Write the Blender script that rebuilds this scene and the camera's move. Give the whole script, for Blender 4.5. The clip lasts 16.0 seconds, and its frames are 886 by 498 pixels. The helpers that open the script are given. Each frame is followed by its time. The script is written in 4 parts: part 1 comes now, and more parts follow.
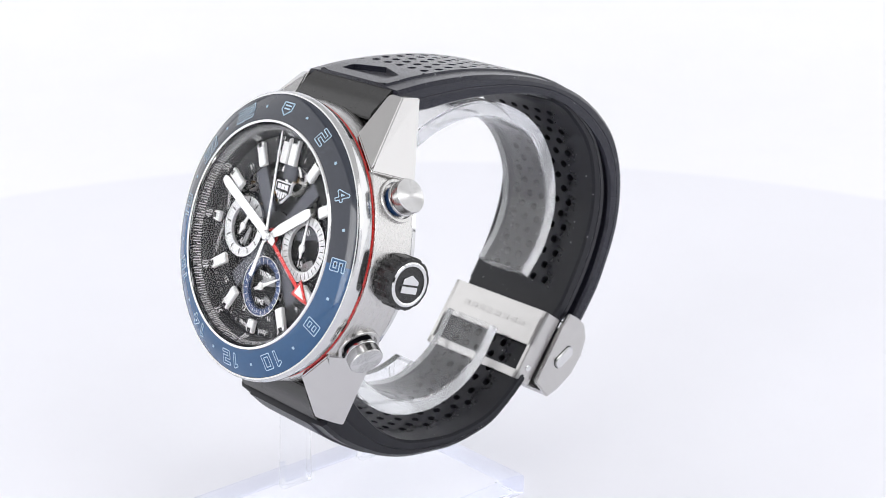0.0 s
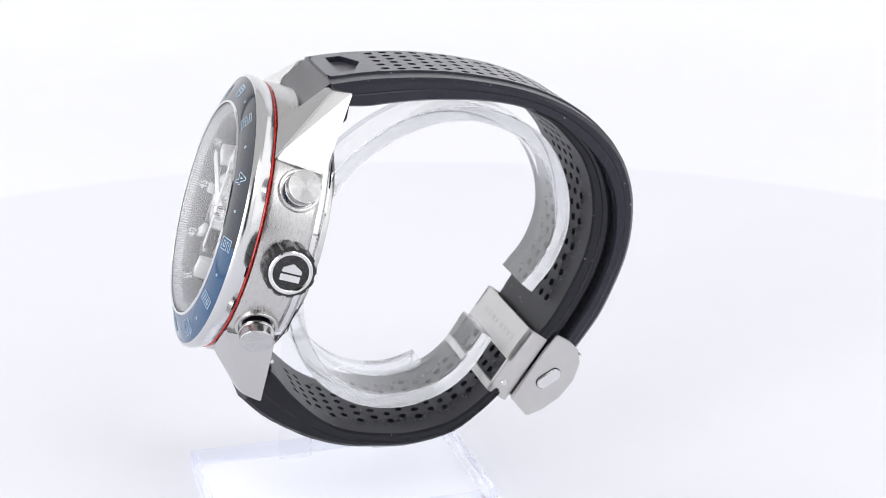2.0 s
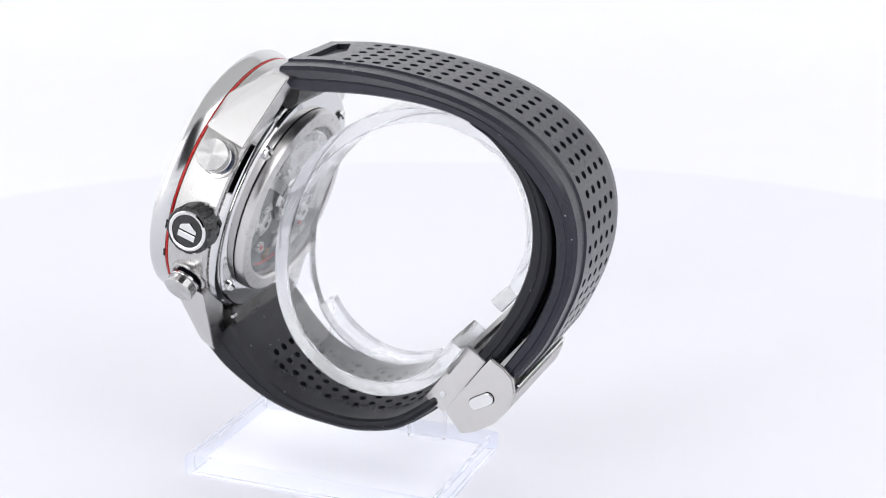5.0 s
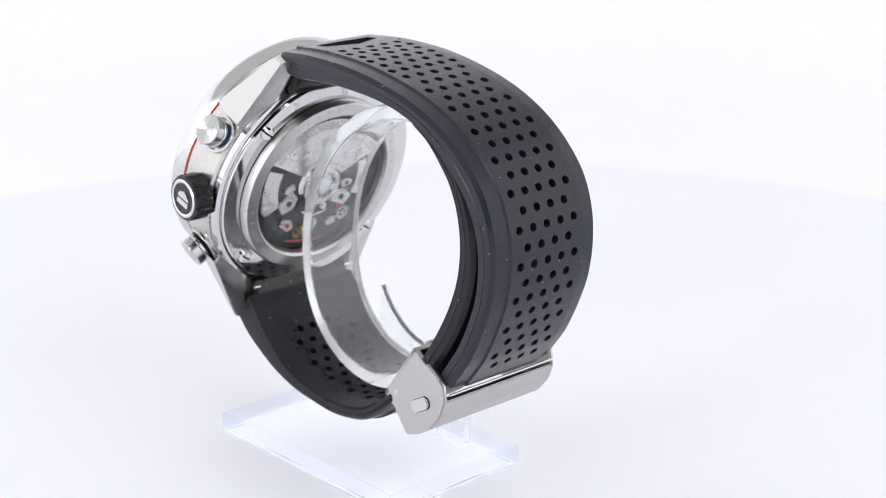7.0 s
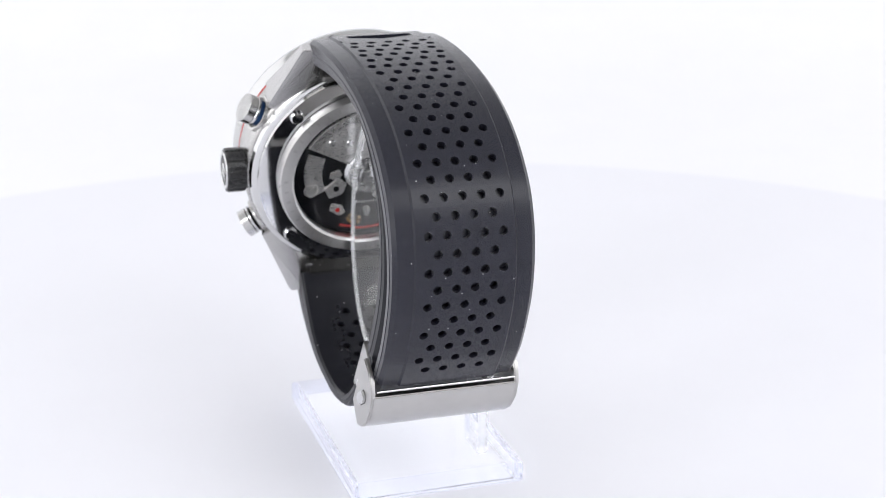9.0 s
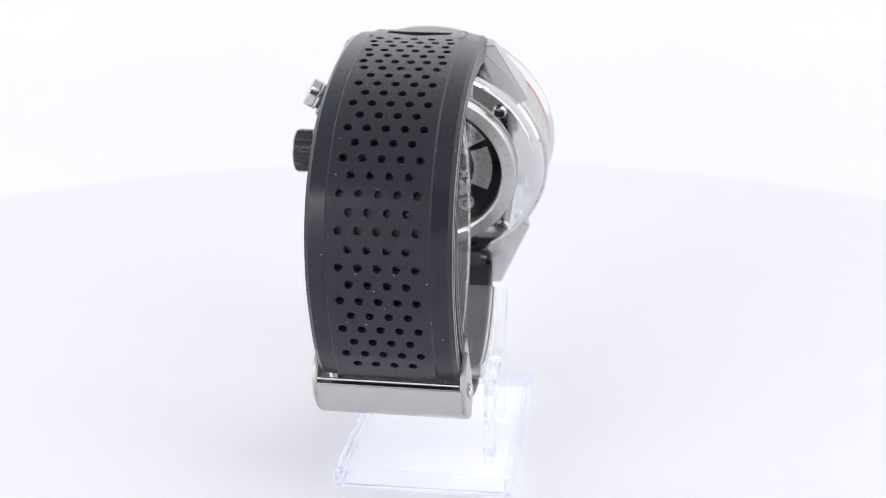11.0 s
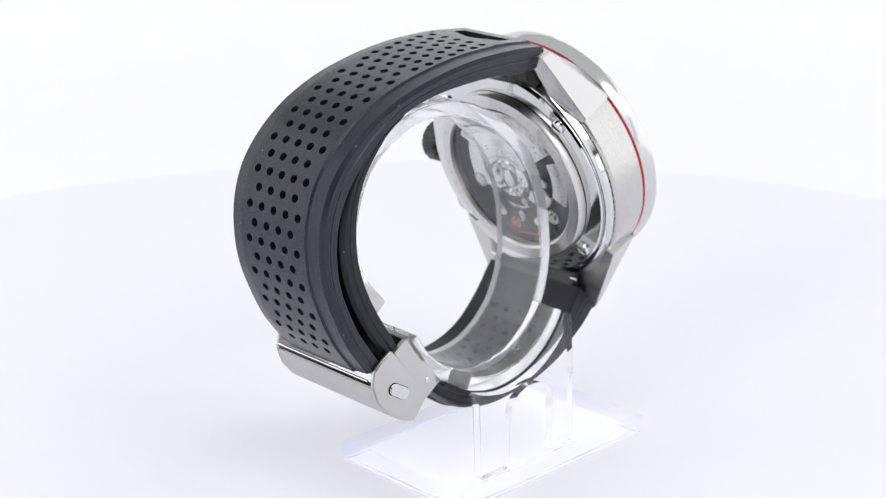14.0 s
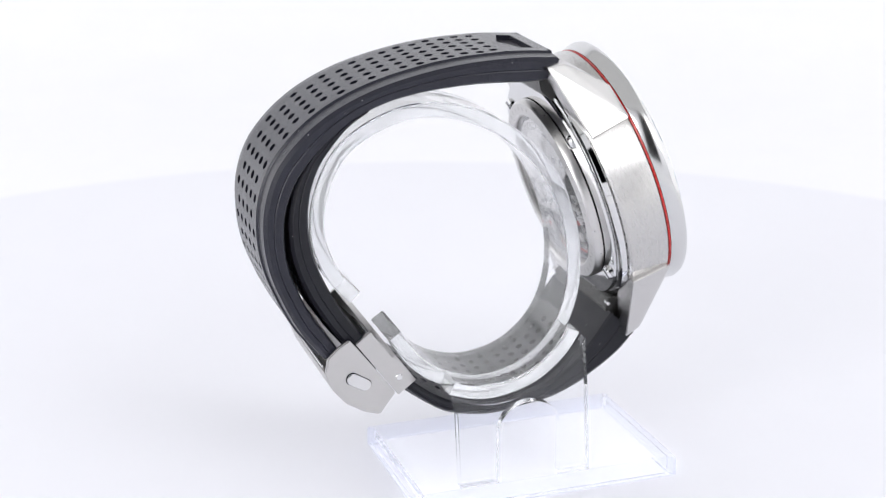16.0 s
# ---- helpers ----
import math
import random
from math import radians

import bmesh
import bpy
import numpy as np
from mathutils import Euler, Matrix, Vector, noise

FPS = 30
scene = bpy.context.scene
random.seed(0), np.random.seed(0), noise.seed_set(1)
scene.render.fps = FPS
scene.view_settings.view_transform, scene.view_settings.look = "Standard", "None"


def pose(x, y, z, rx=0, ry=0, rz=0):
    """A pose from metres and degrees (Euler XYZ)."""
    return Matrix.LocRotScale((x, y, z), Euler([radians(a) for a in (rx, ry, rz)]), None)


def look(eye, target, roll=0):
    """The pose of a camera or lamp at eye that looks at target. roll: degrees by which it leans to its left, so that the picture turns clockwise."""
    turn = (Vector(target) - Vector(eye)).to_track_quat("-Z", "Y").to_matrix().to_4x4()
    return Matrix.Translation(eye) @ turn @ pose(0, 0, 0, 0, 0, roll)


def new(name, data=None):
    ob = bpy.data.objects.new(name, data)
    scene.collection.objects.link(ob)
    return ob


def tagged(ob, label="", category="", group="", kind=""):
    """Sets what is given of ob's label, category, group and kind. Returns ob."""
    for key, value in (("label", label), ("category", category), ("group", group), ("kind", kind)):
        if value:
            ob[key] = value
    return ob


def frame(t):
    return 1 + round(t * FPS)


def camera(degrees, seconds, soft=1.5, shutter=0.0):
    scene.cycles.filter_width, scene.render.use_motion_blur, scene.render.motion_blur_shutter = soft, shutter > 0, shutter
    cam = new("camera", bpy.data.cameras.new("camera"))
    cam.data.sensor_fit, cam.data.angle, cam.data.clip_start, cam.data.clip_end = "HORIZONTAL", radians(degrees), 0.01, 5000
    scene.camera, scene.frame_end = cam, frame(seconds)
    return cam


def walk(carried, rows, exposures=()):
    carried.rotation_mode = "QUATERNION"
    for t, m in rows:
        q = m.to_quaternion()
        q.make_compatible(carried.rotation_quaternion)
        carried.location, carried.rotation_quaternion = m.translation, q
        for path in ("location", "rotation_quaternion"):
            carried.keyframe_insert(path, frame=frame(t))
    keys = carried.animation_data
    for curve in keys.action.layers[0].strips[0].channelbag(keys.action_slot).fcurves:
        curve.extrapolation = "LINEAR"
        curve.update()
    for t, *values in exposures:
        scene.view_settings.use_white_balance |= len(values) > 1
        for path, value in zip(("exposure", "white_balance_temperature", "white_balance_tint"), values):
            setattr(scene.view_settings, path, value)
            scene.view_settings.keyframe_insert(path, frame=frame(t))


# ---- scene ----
SPIN = -12.63  # degrees per second of the turntable
cam = camera(29.39, 16.0, soft=0.5)
EYE = pose(0.00195, -0.27264, 0.04671, 90 - 18.3, 0, 0)
cam.data.dof.use_dof = True
cam.data.dof.focus_distance = 0.256
cam.data.dof.aperture_fstop = 40.0
walk(cam, [(0.0, EYE), (16.0, EYE)], exposures=[(0.0, 0.0), (16.0, 0.0)])

# ---- light: a white light tent with LED panels above and at both sides ----
world = bpy.data.worlds.new("studio")
scene.world = world
world.use_nodes = True
world.node_tree.nodes["Background"].inputs[0].default_value = (0.93, 0.96, 1.0, 1)
world.node_tree.nodes["Background"].inputs[1].default_value = 0.14


def panel_lamp(name, eye, target, sx, sy, watts, color):
    lamp = bpy.data.lights.new(name, "AREA")
    lamp.shape, lamp.size, lamp.size_y, lamp.energy, lamp.color = "RECTANGLE", sx, sy, watts, color
    ob = new(name, lamp)
    ob.matrix_world = look(eye, target)
    return ob


panel_lamp("led_panel_top", (0, 0.03, 0.497), (0, 0.0301, 0), 0.98, 0.98, 2.12, (0.985, 0.985, 1.0))
panel_lamp("led_panel_west", (-0.494, 0.03, 0.19), (0, 0.03, 0.19), 0.95, 0.56, 2.6, (0.97, 0.975, 1.0))
panel_lamp("led_panel_east", (0.494, 0.03, 0.19), (0, 0.03, 0.19), 0.95, 0.56, 2.6, (0.97, 0.975, 1.0))

# unseen front fill, added to lift the shaded table and brighten the lug facet
panel_lamp("fill_panel_south_west", (-0.33, -0.47, 0.12), (-0.05, 0, 0.0), 0.26, 0.40, 1.8, (0.98, 0.985, 1.0))
panel_lamp("fill_panel_south_east", (0.31, -0.38, 0.345), (0.03, -0.03, 0.0), 0.28, 0.30, 0.8, (0.98, 0.985, 1.0))


# ---- materials ----
def material(name):
    mat = bpy.data.materials.new(name)
    mat.use_nodes = True
    nt = mat.node_tree
    return mat, nt, nt.nodes["Principled BSDF"]


def node(nt, kind, **values):
    n = nt.nodes.new(kind)
    for key, value in values.items():
        n.inputs[key].default_value = value
    return n


def surface(name, color, rough, metal=0.0, grain=3000.0, vary=0.15, bump=0.0, stretch=None, rough_vary=0.1, coat=0.0, specular=0.5, dust=False, sheen=0.0):
    """Colour and roughness that vary at two scales, and a fine relief. grain: noise scale per metre."""
    mat, nt, b = material(name)
    co = nt.nodes.new("ShaderNodeTexCoord")
    mp = nt.nodes.new("ShaderNodeMapping")
    mp.inputs["Scale"].default_value = stretch or (1, 1, 1)
    nt.links.new(co.outputs["Object"], mp.inputs["Vector"])
    fine = node(nt, "ShaderNodeTexNoise", Scale=grain, Detail=4.0, Roughness=0.6)
    wide = node(nt, "ShaderNodeTexNoise", Scale=grain * 0.07, Detail=3.0)
    nt.links.new(mp.outputs[0], fine.inputs["Vector"])
    nt.links.new(co.outputs["Object"], wide.inputs["Vector"])
    mix = nt.nodes.new("ShaderNodeMath")
    mix.operation = "ADD"
    nt.links.new(fine.outputs[0], mix.inputs[0])
    nt.links.new(wide.outputs[0], mix.inputs[1])
    ramp = nt.nodes.new("ShaderNodeMapRange")
    ramp.inputs["From Min"].default_value, ramp.inputs["From Max"].default_value = 0.6, 1.4
    ramp.inputs["To Min"].default_value, ramp.inputs["To Max"].default_value = 1 - vary, 1 + vary
    nt.links.new(mix.outputs[0], ramp.inputs["Value"])
    tint = nt.nodes.new("ShaderNodeMix")
    tint.data_type, tint.blend_type = "RGBA", "MULTIPLY"
    tint.inputs["Factor"].default_value = 1
    tint.inputs["A"].default_value = (*color, 1)
    nt.links.new(ramp.outputs[0], tint.inputs["B"])
    out = tint.outputs["Result"]
    if dust:  # sparse pale specks of dust
        cells = node(nt, "ShaderNodeTexVoronoi", Scale=620.0)
        nt.links.new(co.outputs["Object"], cells.inputs["Vector"])
        near = nt.nodes.new("ShaderNodeMath")
        near.operation = "LESS_THAN"
        near.inputs[1].default_value = 0.062
        nt.links.new(cells.outputs["Distance"], near.inputs[0])
        chance = nt.nodes.new("ShaderNodeSeparateColor")
        nt.links.new(cells.outputs["Color"], chance.inputs[0])
        some = nt.nodes.new("ShaderNodeMath")
        some.operation = "GREATER_THAN"
        some.inputs[1].default_value = 0.55
        nt.links.new(chance.outputs[0], some.inputs[0])
        both = nt.nodes.new("ShaderNodeMath")
        both.operation = "MULTIPLY"
        nt.links.new(near.outputs[0], both.inputs[0])
        nt.links.new(some.outputs[0], both.inputs[1])
        speck = nt.nodes.new("ShaderNodeMix")
        speck.data_type = "RGBA"
        speck.inputs["B"].default_value = (0.42, 0.42, 0.44, 1)
        nt.links.new(both.outputs[0], speck.inputs["Factor"])
        nt.links.new(out, speck.inputs["A"])
        out = speck.outputs["Result"]
    nt.links.new(out, b.inputs["Base Color"])
    rr = nt.nodes.new("ShaderNodeMapRange")
    rr.inputs["From Min"].default_value, rr.inputs["From Max"].default_value = 0.3, 0.7
    rr.inputs["To Min"].default_value, rr.inputs["To Max"].default_value = max(0.02, rough - rough_vary), min(1, rough + rough_vary)
    nt.links.new(fine.outputs[0], rr.inputs["Value"])
    nt.links.new(rr.outputs[0], b.inputs["Roughness"])
    b.inputs["Metallic"].default_value = metal
    b.inputs["Coat Weight"].default_value = coat
    b.inputs["Specular IOR Level"].default_value = specular
    b.inputs["Sheen Weight"].default_value = sheen
    b.inputs["Sheen Roughness"].default_value = 0.35
    if bump:
        bp = node(nt, "ShaderNodeBump", Strength=bump, Distance=0.00002)
        nt.links.new(fine.outputs[0], bp.inputs["Height"])
        nt.links.new(bp.outputs[0], b.inputs["Normal"])
    return mat


def clear(name, color, ior, rough, through_share=1.0):
    mat, nt, b = material(name)
    b.inputs["Base Color"].default_value = (*color, 1)
    b.inputs["Transmission Weight"].default_value = through_share
    b.inputs["IOR"].default_value = ior
    b.inputs["Roughness"].default_value = rough
    return mat


def turned(name, color, rough, centre, axis, pitch):
    """Steel faced on a lathe: fine concentric grooves about an axis through centre (metres)."""
    mat, nt, b = material(name)
    co = nt.nodes.new("ShaderNodeTexCoord")
    away = nt.nodes.new("ShaderNodeVectorMath")
    away.operation = "SUBTRACT"
    away.inputs[1].default_value = centre
    nt.links.new(co.outputs["Object"], away.inputs[0])
    cross = nt.nodes.new("ShaderNodeVectorMath")
    cross.operation = "CROSS_PRODUCT"
    cross.inputs[1].default_value = axis
    nt.links.new(away.outputs[0], cross.inputs[0])
    radius = nt.nodes.new("ShaderNodeVectorMath")
    radius.operation = "LENGTH"
    nt.links.new(cross.outputs[0], radius.inputs[0])
    wave = nt.nodes.new("ShaderNodeMath")
    wave.operation = "MULTIPLY"
    wave.inputs[1].default_value = 2 * math.pi / pitch
    nt.links.new(radius.outputs["Value"], wave.inputs[0])
    groove = nt.nodes.new("ShaderNodeMath")
    groove.operation = "SINE"
    nt.links.new(wave.outputs[0], groove.inputs[0])
    bump = node(nt, "ShaderNodeBump", Strength=0.7, Distance=pitch * 0.15)
    nt.links.new(groove.outputs[0], bump.inputs["Height"])
    nt.links.new(bump.outputs[0], b.inputs["Normal"])
    stain = node(nt, "ShaderNodeTexNoise", Scale=900.0, Detail=3.0)
    nt.links.new(co.outputs["Object"], stain.inputs["Vector"])
    shade = nt.nodes.new("ShaderNodeMapRange")
    shade.inputs["To Min"].default_value, shade.inputs["To Max"].default_value = rough - 0.04, rough + 0.06
    nt.links.new(stain.outputs[0], shade.inputs["Value"])
    nt.links.new(shade.outputs[0], b.inputs["Roughness"])
    b.inputs["Base Color"].default_value = (*color, 1)
    b.inputs["Metallic"].default_value = 1.0
    return mat


RUBBER = surface("black_rubber", (0.0145, 0.0150, 0.0240), 0.28, grain=9000, vary=0.2, bump=0.08, rough_vary=0.06, specular=0.34, sheen=0.22, dust=True)
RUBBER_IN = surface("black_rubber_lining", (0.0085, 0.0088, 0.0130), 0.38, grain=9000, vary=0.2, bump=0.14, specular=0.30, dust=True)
GLOSS_RUBBER = surface("smooth_black_rubber", (0.018, 0.0172, 0.0165), 0.26, grain=1200, vary=0.08, rough_vary=0.02)
BRUSHED = surface("brushed_steel", (0.55, 0.54, 0.53), 0.27, 1.0, grain=5000, vary=0.025, bump=0.02, stretch=(0.15, 0.15, 3.0), rough_vary=0.03)
BRUSHED_Y = surface("brushed_lug_steel", (0.57, 0.56, 0.555), 0.25, 1.0, grain=7000, vary=0.03, stretch=(3.0, 0.3, 0.3), rough_vary=0.02)
SATIN = surface("satin_clasp_steel", (0.55, 0.54, 0.53), 0.34, 1.0, grain=6000, vary=0.04, bump=0.08, stretch=(0.15, 3.0, 3.0), rough_vary=0.05)
BEZEL_STEEL = surface("bezel_steel", (0.63, 0.63, 0.63), 0.17, 1.0, grain=900, vary=0.015, rough_vary=0.01)
BACK_STEEL = surface("fine_brushed_back_steel", (0.60, 0.59, 0.58), 0.30, 1.0, grain=800, vary=0.05, rough_vary=0.03)
POLISHED = surface("polished_steel", (0.68, 0.68, 0.68), 0.05, 1.0, grain=700, vary=0.03, rough_vary=0.015)
RED = surface("red_lacquer", (0.55, 0.018, 0.015), 0.30, grain=2500, vary=0.15, coat=0.3)
BLUE_CERAMIC = surface("blue_ceramic", (0.022, 0.075, 0.170), 0.09, grain=1500, vary=0.08, rough_vary=0.04)
BLACK_CERAMIC = surface("black_ceramic", (0.030, 0.034, 0.046), 0.09, grain=1500, vary=0.08, rough_vary=0.04)
PALE_BLUE = surface("pale_blue_numeral", (0.36, 0.50, 0.62), 0.4, grain=3000, vary=0.1)
LUME = surface("white_lume", (0.70, 0.70, 0.70), 0.45, grain=4000, vary=0.05)
INK = surface("white_print", (0.78, 0.78, 0.80), 0.5, grain=4000, vary=0.06)
DIAL_BLACK = surface("black_dial", (0.004, 0.004, 0.006), 0.34, grain=2500, vary=0.2, rough_vary=0.015, specular=0.12)
DIAL_GREY = surface("dark_bridge_metal", (0.075, 0.078, 0.095), 0.30, 0.5, grain=1800, vary=0.15, stretch=(1, 9, 1), specular=0.3)
MOVEMENT = surface("rhodium_movement", (0.74, 0.73, 0.715), 0.28, 1.0, grain=900, vary=0.03, stretch=(1, 6, 1), rough_vary=0.02)
GREY_PLATE = surface("grey_movement_plate", (0.30, 0.30, 0.31), 0.35, 1.0, grain=1500, vary=0.1, stretch=(1, 5, 1))
BRASS = surface("brass_gear", (0.62, 0.43, 0.22), 0.25, 1.0, grain=2000, vary=0.1)
POINTER = surface("silver_white_pointer", (0.80, 0.80, 0.80), 0.42, 0.35, grain=3000, vary=0.05)
SUB_BLUE = surface("blue_subdial_ring", (0.020, 0.045, 0.13), 0.3, grain=2000, vary=0.12)
SUB_WHITE = surface("silver_subdial_ring", (0.64, 0.64, 0.65), 0.35, 0.2, grain=2500, vary=0.06)
BLACK_PLASTIC = surface("black_crown_coating", (0.014, 0.014, 0.015), 0.30, grain=3000, vary=0.3, bump=0.15)
BLUE_RING = surface("blue_gasket", (0.02, 0.06, 0.16), 0.3, grain=3000, vary=0.1)
ENGRAVED = surface("engraved_shade", (0.54, 0.53, 0.52), 0.42, 1.0, grain=2500, vary=0.1)
BACK_GLASS = clear("plain_back_glass", (1, 1, 1), 1.42, 0.0)
GLASS = clear("coated_sapphire_glass", (1, 1, 1), 1.18, 0.0)
ACRYLIC = clear("clear_acrylic", (0.985, 0.99, 1.0), 1.12, 0.0, 0.98)
BASE_ACRYLIC = clear("base_acrylic", (0.985, 0.99, 1.0), 1.06, 0.0, 0.99)
BLUE_ACRYLIC = clear("pale_blue_acrylic_edge", (0.93, 0.942, 0.995), 1.06, 0.1, 0.96)
MILKY_ACRYLIC = clear("worn_clear_acrylic", (0.99, 0.993, 1.0), 1.28, 0.0, 0.95)
EDGE_ACRYLIC = clear("pale_acrylic_edge", (0.985, 0.99, 1.0), 1.12, 0.2, 0.84)
WHITE_TABLE = surface("white_turntable_laminate", (0.868, 0.87, 0.922), 0.55, grain=60, vary=0.012, rough_vary=0.06)
TENT = surface("white_tent_fabric", (0.93, 0.93, 0.95), 0.9, grain=40, vary=0.015)
DARK = surface("dark_room_wall", (0.14, 0.14, 0.15), 0.9, grain=30, vary=0.15)


# ---- helpers for building ----
def finish(bm, name, mat, parent, label="", sharp=35, unit=0.001):
    for v in bm.verts:
        v.co *= unit
    me = bpy.data.meshes.new(name)
    bm.to_mesh(me)
    bm.free()
    for poly in me.polygons:
        poly.use_smooth = True
    me.set_sharp_from_angle(angle=radians(sharp))
    me.materials.append(mat)
    ob = new(name, me)
    if parent is not None:
        ob.parent = parent
    if label:
        tagged(ob, label)
    return ob


def part(name, bm, mat, parent, label="", sharp=35):
    """Links a bmesh given in millimetres as one mesh under its thing."""
    bmesh.ops.recalc_face_normals(bm, faces=bm.faces[:])
    return finish(bm, name, mat, parent, label, sharp)


def lathe(profile, seg=128, start=0.0, end=360.0, closed=False):
    """A solid of revolution about z from (radius, height) pairs; angles clockwise from 12 o'clock."""
    bm = bmesh.new()
    full = abs(end - start) >= 360
    n = seg if full else seg + 1
    rings = []
    for k in range(n):
        a = radians(start + (end - start) * k / seg)
        rings.append([bm.verts.new((r * math.sin(a), r * math.cos(a), z)) for r, z in profile])
    m = len(profile)
    for k in range(seg):
        a, b = rings[k], rings[(k + 1) % n]
        for j in range(m if closed else m - 1):
            bm.faces.new((a[j], a[(j + 1) % m], b[(j + 1) % m], b[j]))
    if closed and not full:
        bm.faces.new(rings[0])
        bm.faces.new(rings[-1])
    bmesh.ops.remove_doubles(bm, verts=bm.verts[:], dist=1e-5)
    return bm


def prism(points, m, depth, bevel=0.0):
    """A flat outline, extruded by depth along +z of the pose m (millimetres)."""
    bm = bmesh.new()
    low = [bm.verts.new(m @ Vector((x, y, 0))) for x, y in points]
    top = [bm.verts.new(m @ Vector((x, y, depth))) for x, y in points]
    bm.faces.new(low)
    bm.faces.new(top)
    for i in range(len(points)):
        j = (i + 1) % len(points)
        bm.faces.new((low[i], low[j], top[j], top[i]))
    if bevel:
        bmesh.ops.bevel(bm, geom=bm.edges[:], offset=bevel, segments=2, affect="EDGES", clamp_overlap=True)
    return bm


def hull(points, bevel=0.0):
    bm = bmesh.new()
    for p in points:
        bm.verts.new(p)
    bmesh.ops.convex_hull(bm, input=bm.verts[:])
    bmesh.ops.delete(bm, geom=[v for v in bm.verts if not v.link_faces], context="VERTS")
    bmesh.ops.dissolve_limit(bm, angle_limit=radians(2), verts=bm.verts[:], edges=bm.edges[:])
    if bevel:
        bmesh.ops.bevel(bm, geom=bm.edges[:], offset=bevel, segments=2, affect="EDGES", clamp_overlap=True)
    return bm


def side_prism(outline, x0, x1, bevel=0.0):
    """An outline in the (y, z) plane, running from x0 to x1."""
    bm = bmesh.new()
    low = [bm.verts.new((x0, y, z)) for y, z in outline]
    top = [bm.verts.new((x1, y, z)) for y, z in outline]
    bm.faces.new(low)
    bm.faces.new(top)
    for i in range(len(outline)):
        j = (i + 1) % len(outline)
        bm.faces.new((low[i], low[j], top[j], top[i]))
    if bevel:
        bmesh.ops.bevel(bm, geom=bm.edges[:], offset=bevel, segments=2, affect="EDGES", clamp_overlap=True)
    return bm


def merge(*parts):
    out = bmesh.new()
    for bm in parts:
        me = bpy.data.meshes.new("piece")
        bm.to_mesh(me)
        out.from_mesh(me)
        bm.free()
        bpy.data.meshes.remove(me)
    return out


def lettering(text, size, thick):
    """Built-in font as a bmesh in millimetres, centred."""
    cu = bpy.data.curves.new("letters", "FONT")
    cu.body, cu.size, cu.align_x, cu.align_y = text, size, "CENTER", "CENTER"
    cu.resolution_u = 2
    cu.extrude = thick
    ob = new("letters", cu)
    bpy.context.view_layer.update()
    me = bpy.data.meshes.new_from_object(ob.evaluated_get(bpy.context.evaluated_depsgraph_get()))
    bm = bmesh.new()
    bm.from_mesh(me)
    bpy.data.objects.remove(ob)
    bpy.data.curves.remove(cu)
    bpy.data.meshes.remove(me)
    mid = [(min(v.co[i] for v in bm.verts) + max(v.co[i] for v in bm.verts)) / 2 for i in (0, 1)]
    for v in bm.verts:
        v.co.x -= mid[0]
        v.co.y -= mid[1]
    return bm


def moved(bm, m):
    bm.transform(m)
    return bm


def dial_pose(clock, radius, height, slope=0.0, turn=0.0):
    """A pose on the dial: at clock degrees from 12, x along the circle, y outwards, leaning by slope."""
    a = radians(clock)
    return pose(radius * math.sin(a), radius * math.cos(a), height, 0, 0, -clock + turn) @ pose(0, 0, 0, slope, 0, 0)


def spline(points, count):
    """Even steps along a Catmull-Rom curve through the points."""
    pts = [np.array(p, float) for p in points]
    pts = [2 * pts[0] - pts[1]] + pts + [2 * pts[-1] - pts[-2]]
    fine = []
    for i in range(1, len(pts) - 2):
        for k in range(20):
            t = k / 20
            a, b, c, d = pts[i - 1:i + 3]
            fine.append(0.5 * (2 * b + (c - a) * t + (2 * a - 5 * b + 4 * c - d) * t * t + (3 * b - a - 3 * c + d) * t ** 3))
    fine.append(pts[-2])
    fine = np.array(fine)
    length = np.r_[0, np.cumsum(np.hypot(*np.diff(fine[:, :2], axis=0).T))]
    steps = np.linspace(0, length[-1], count)
    return np.stack([np.interp(steps, length, fine[:, j]) for j in range(fine.shape[1])], 1), length[-1]


# ---- the place: turntable, table, tent ----
GROUND = -0.0857
turntable = new("turntable")
tagged(turntable, "round white laminate display turntable, slowly turning", "turntable")
platter = lathe([(0, 0), (210.0, 0), (210.6, -0.6), (210.6, -2.0), (0, -2.0)], 160)
rim_band = lathe([(205.0, -2.05), (209.6, -2.05), (209.6, -12.0), (205.0, -12.5)], 160, closed=True)
for bm, name, label in ((platter, "platter", "flat white top"), (rim_band, "rim_band", "white edge band")):
    for v in bm.verts:
        v.co.z += GROUND * 1000
    part(name, bm, WHITE_TABLE, turntable, label)

# floor and back wall are one sweep of white fabric
sweep = [(-520.0, 0.0), (330.0, 0.0)] + [(330 + 220 * math.sin(math.pi * k / 24), 220 - 220 * math.cos(math.pi * k / 24)) for k in range(1, 13)] + [(550.0, 615.0)]
bm = side_prism([(y, z + GROUND * 1000 - 12.6) for y, z in sweep] + [(y + (6 if z > 100 else 0), z + GROUND * 1000 - 18.6) for y, z in reversed(sweep)], -520, 520)
bmesh.ops.recalc_face_normals(bm, faces=bm.faces[:])
tagged(finish(bm, "backdrop", TENT, None), "white fabric sweep, floor and back of the light tent", "backdrop", kind="structure")


def tent_panel(name, corners, mat, label, cat, thick):
    bm = bmesh.new()
    f = bm.faces.new([bm.verts.new(c) for c in corners])
    bmesh.ops.solidify(bm, geom=[f], thickness=thick)
    bmesh.ops.recalc_face_normals(bm, faces=bm.faces[:])
    tagged(finish(bm, name, mat, None), label, cat, kind="structure")


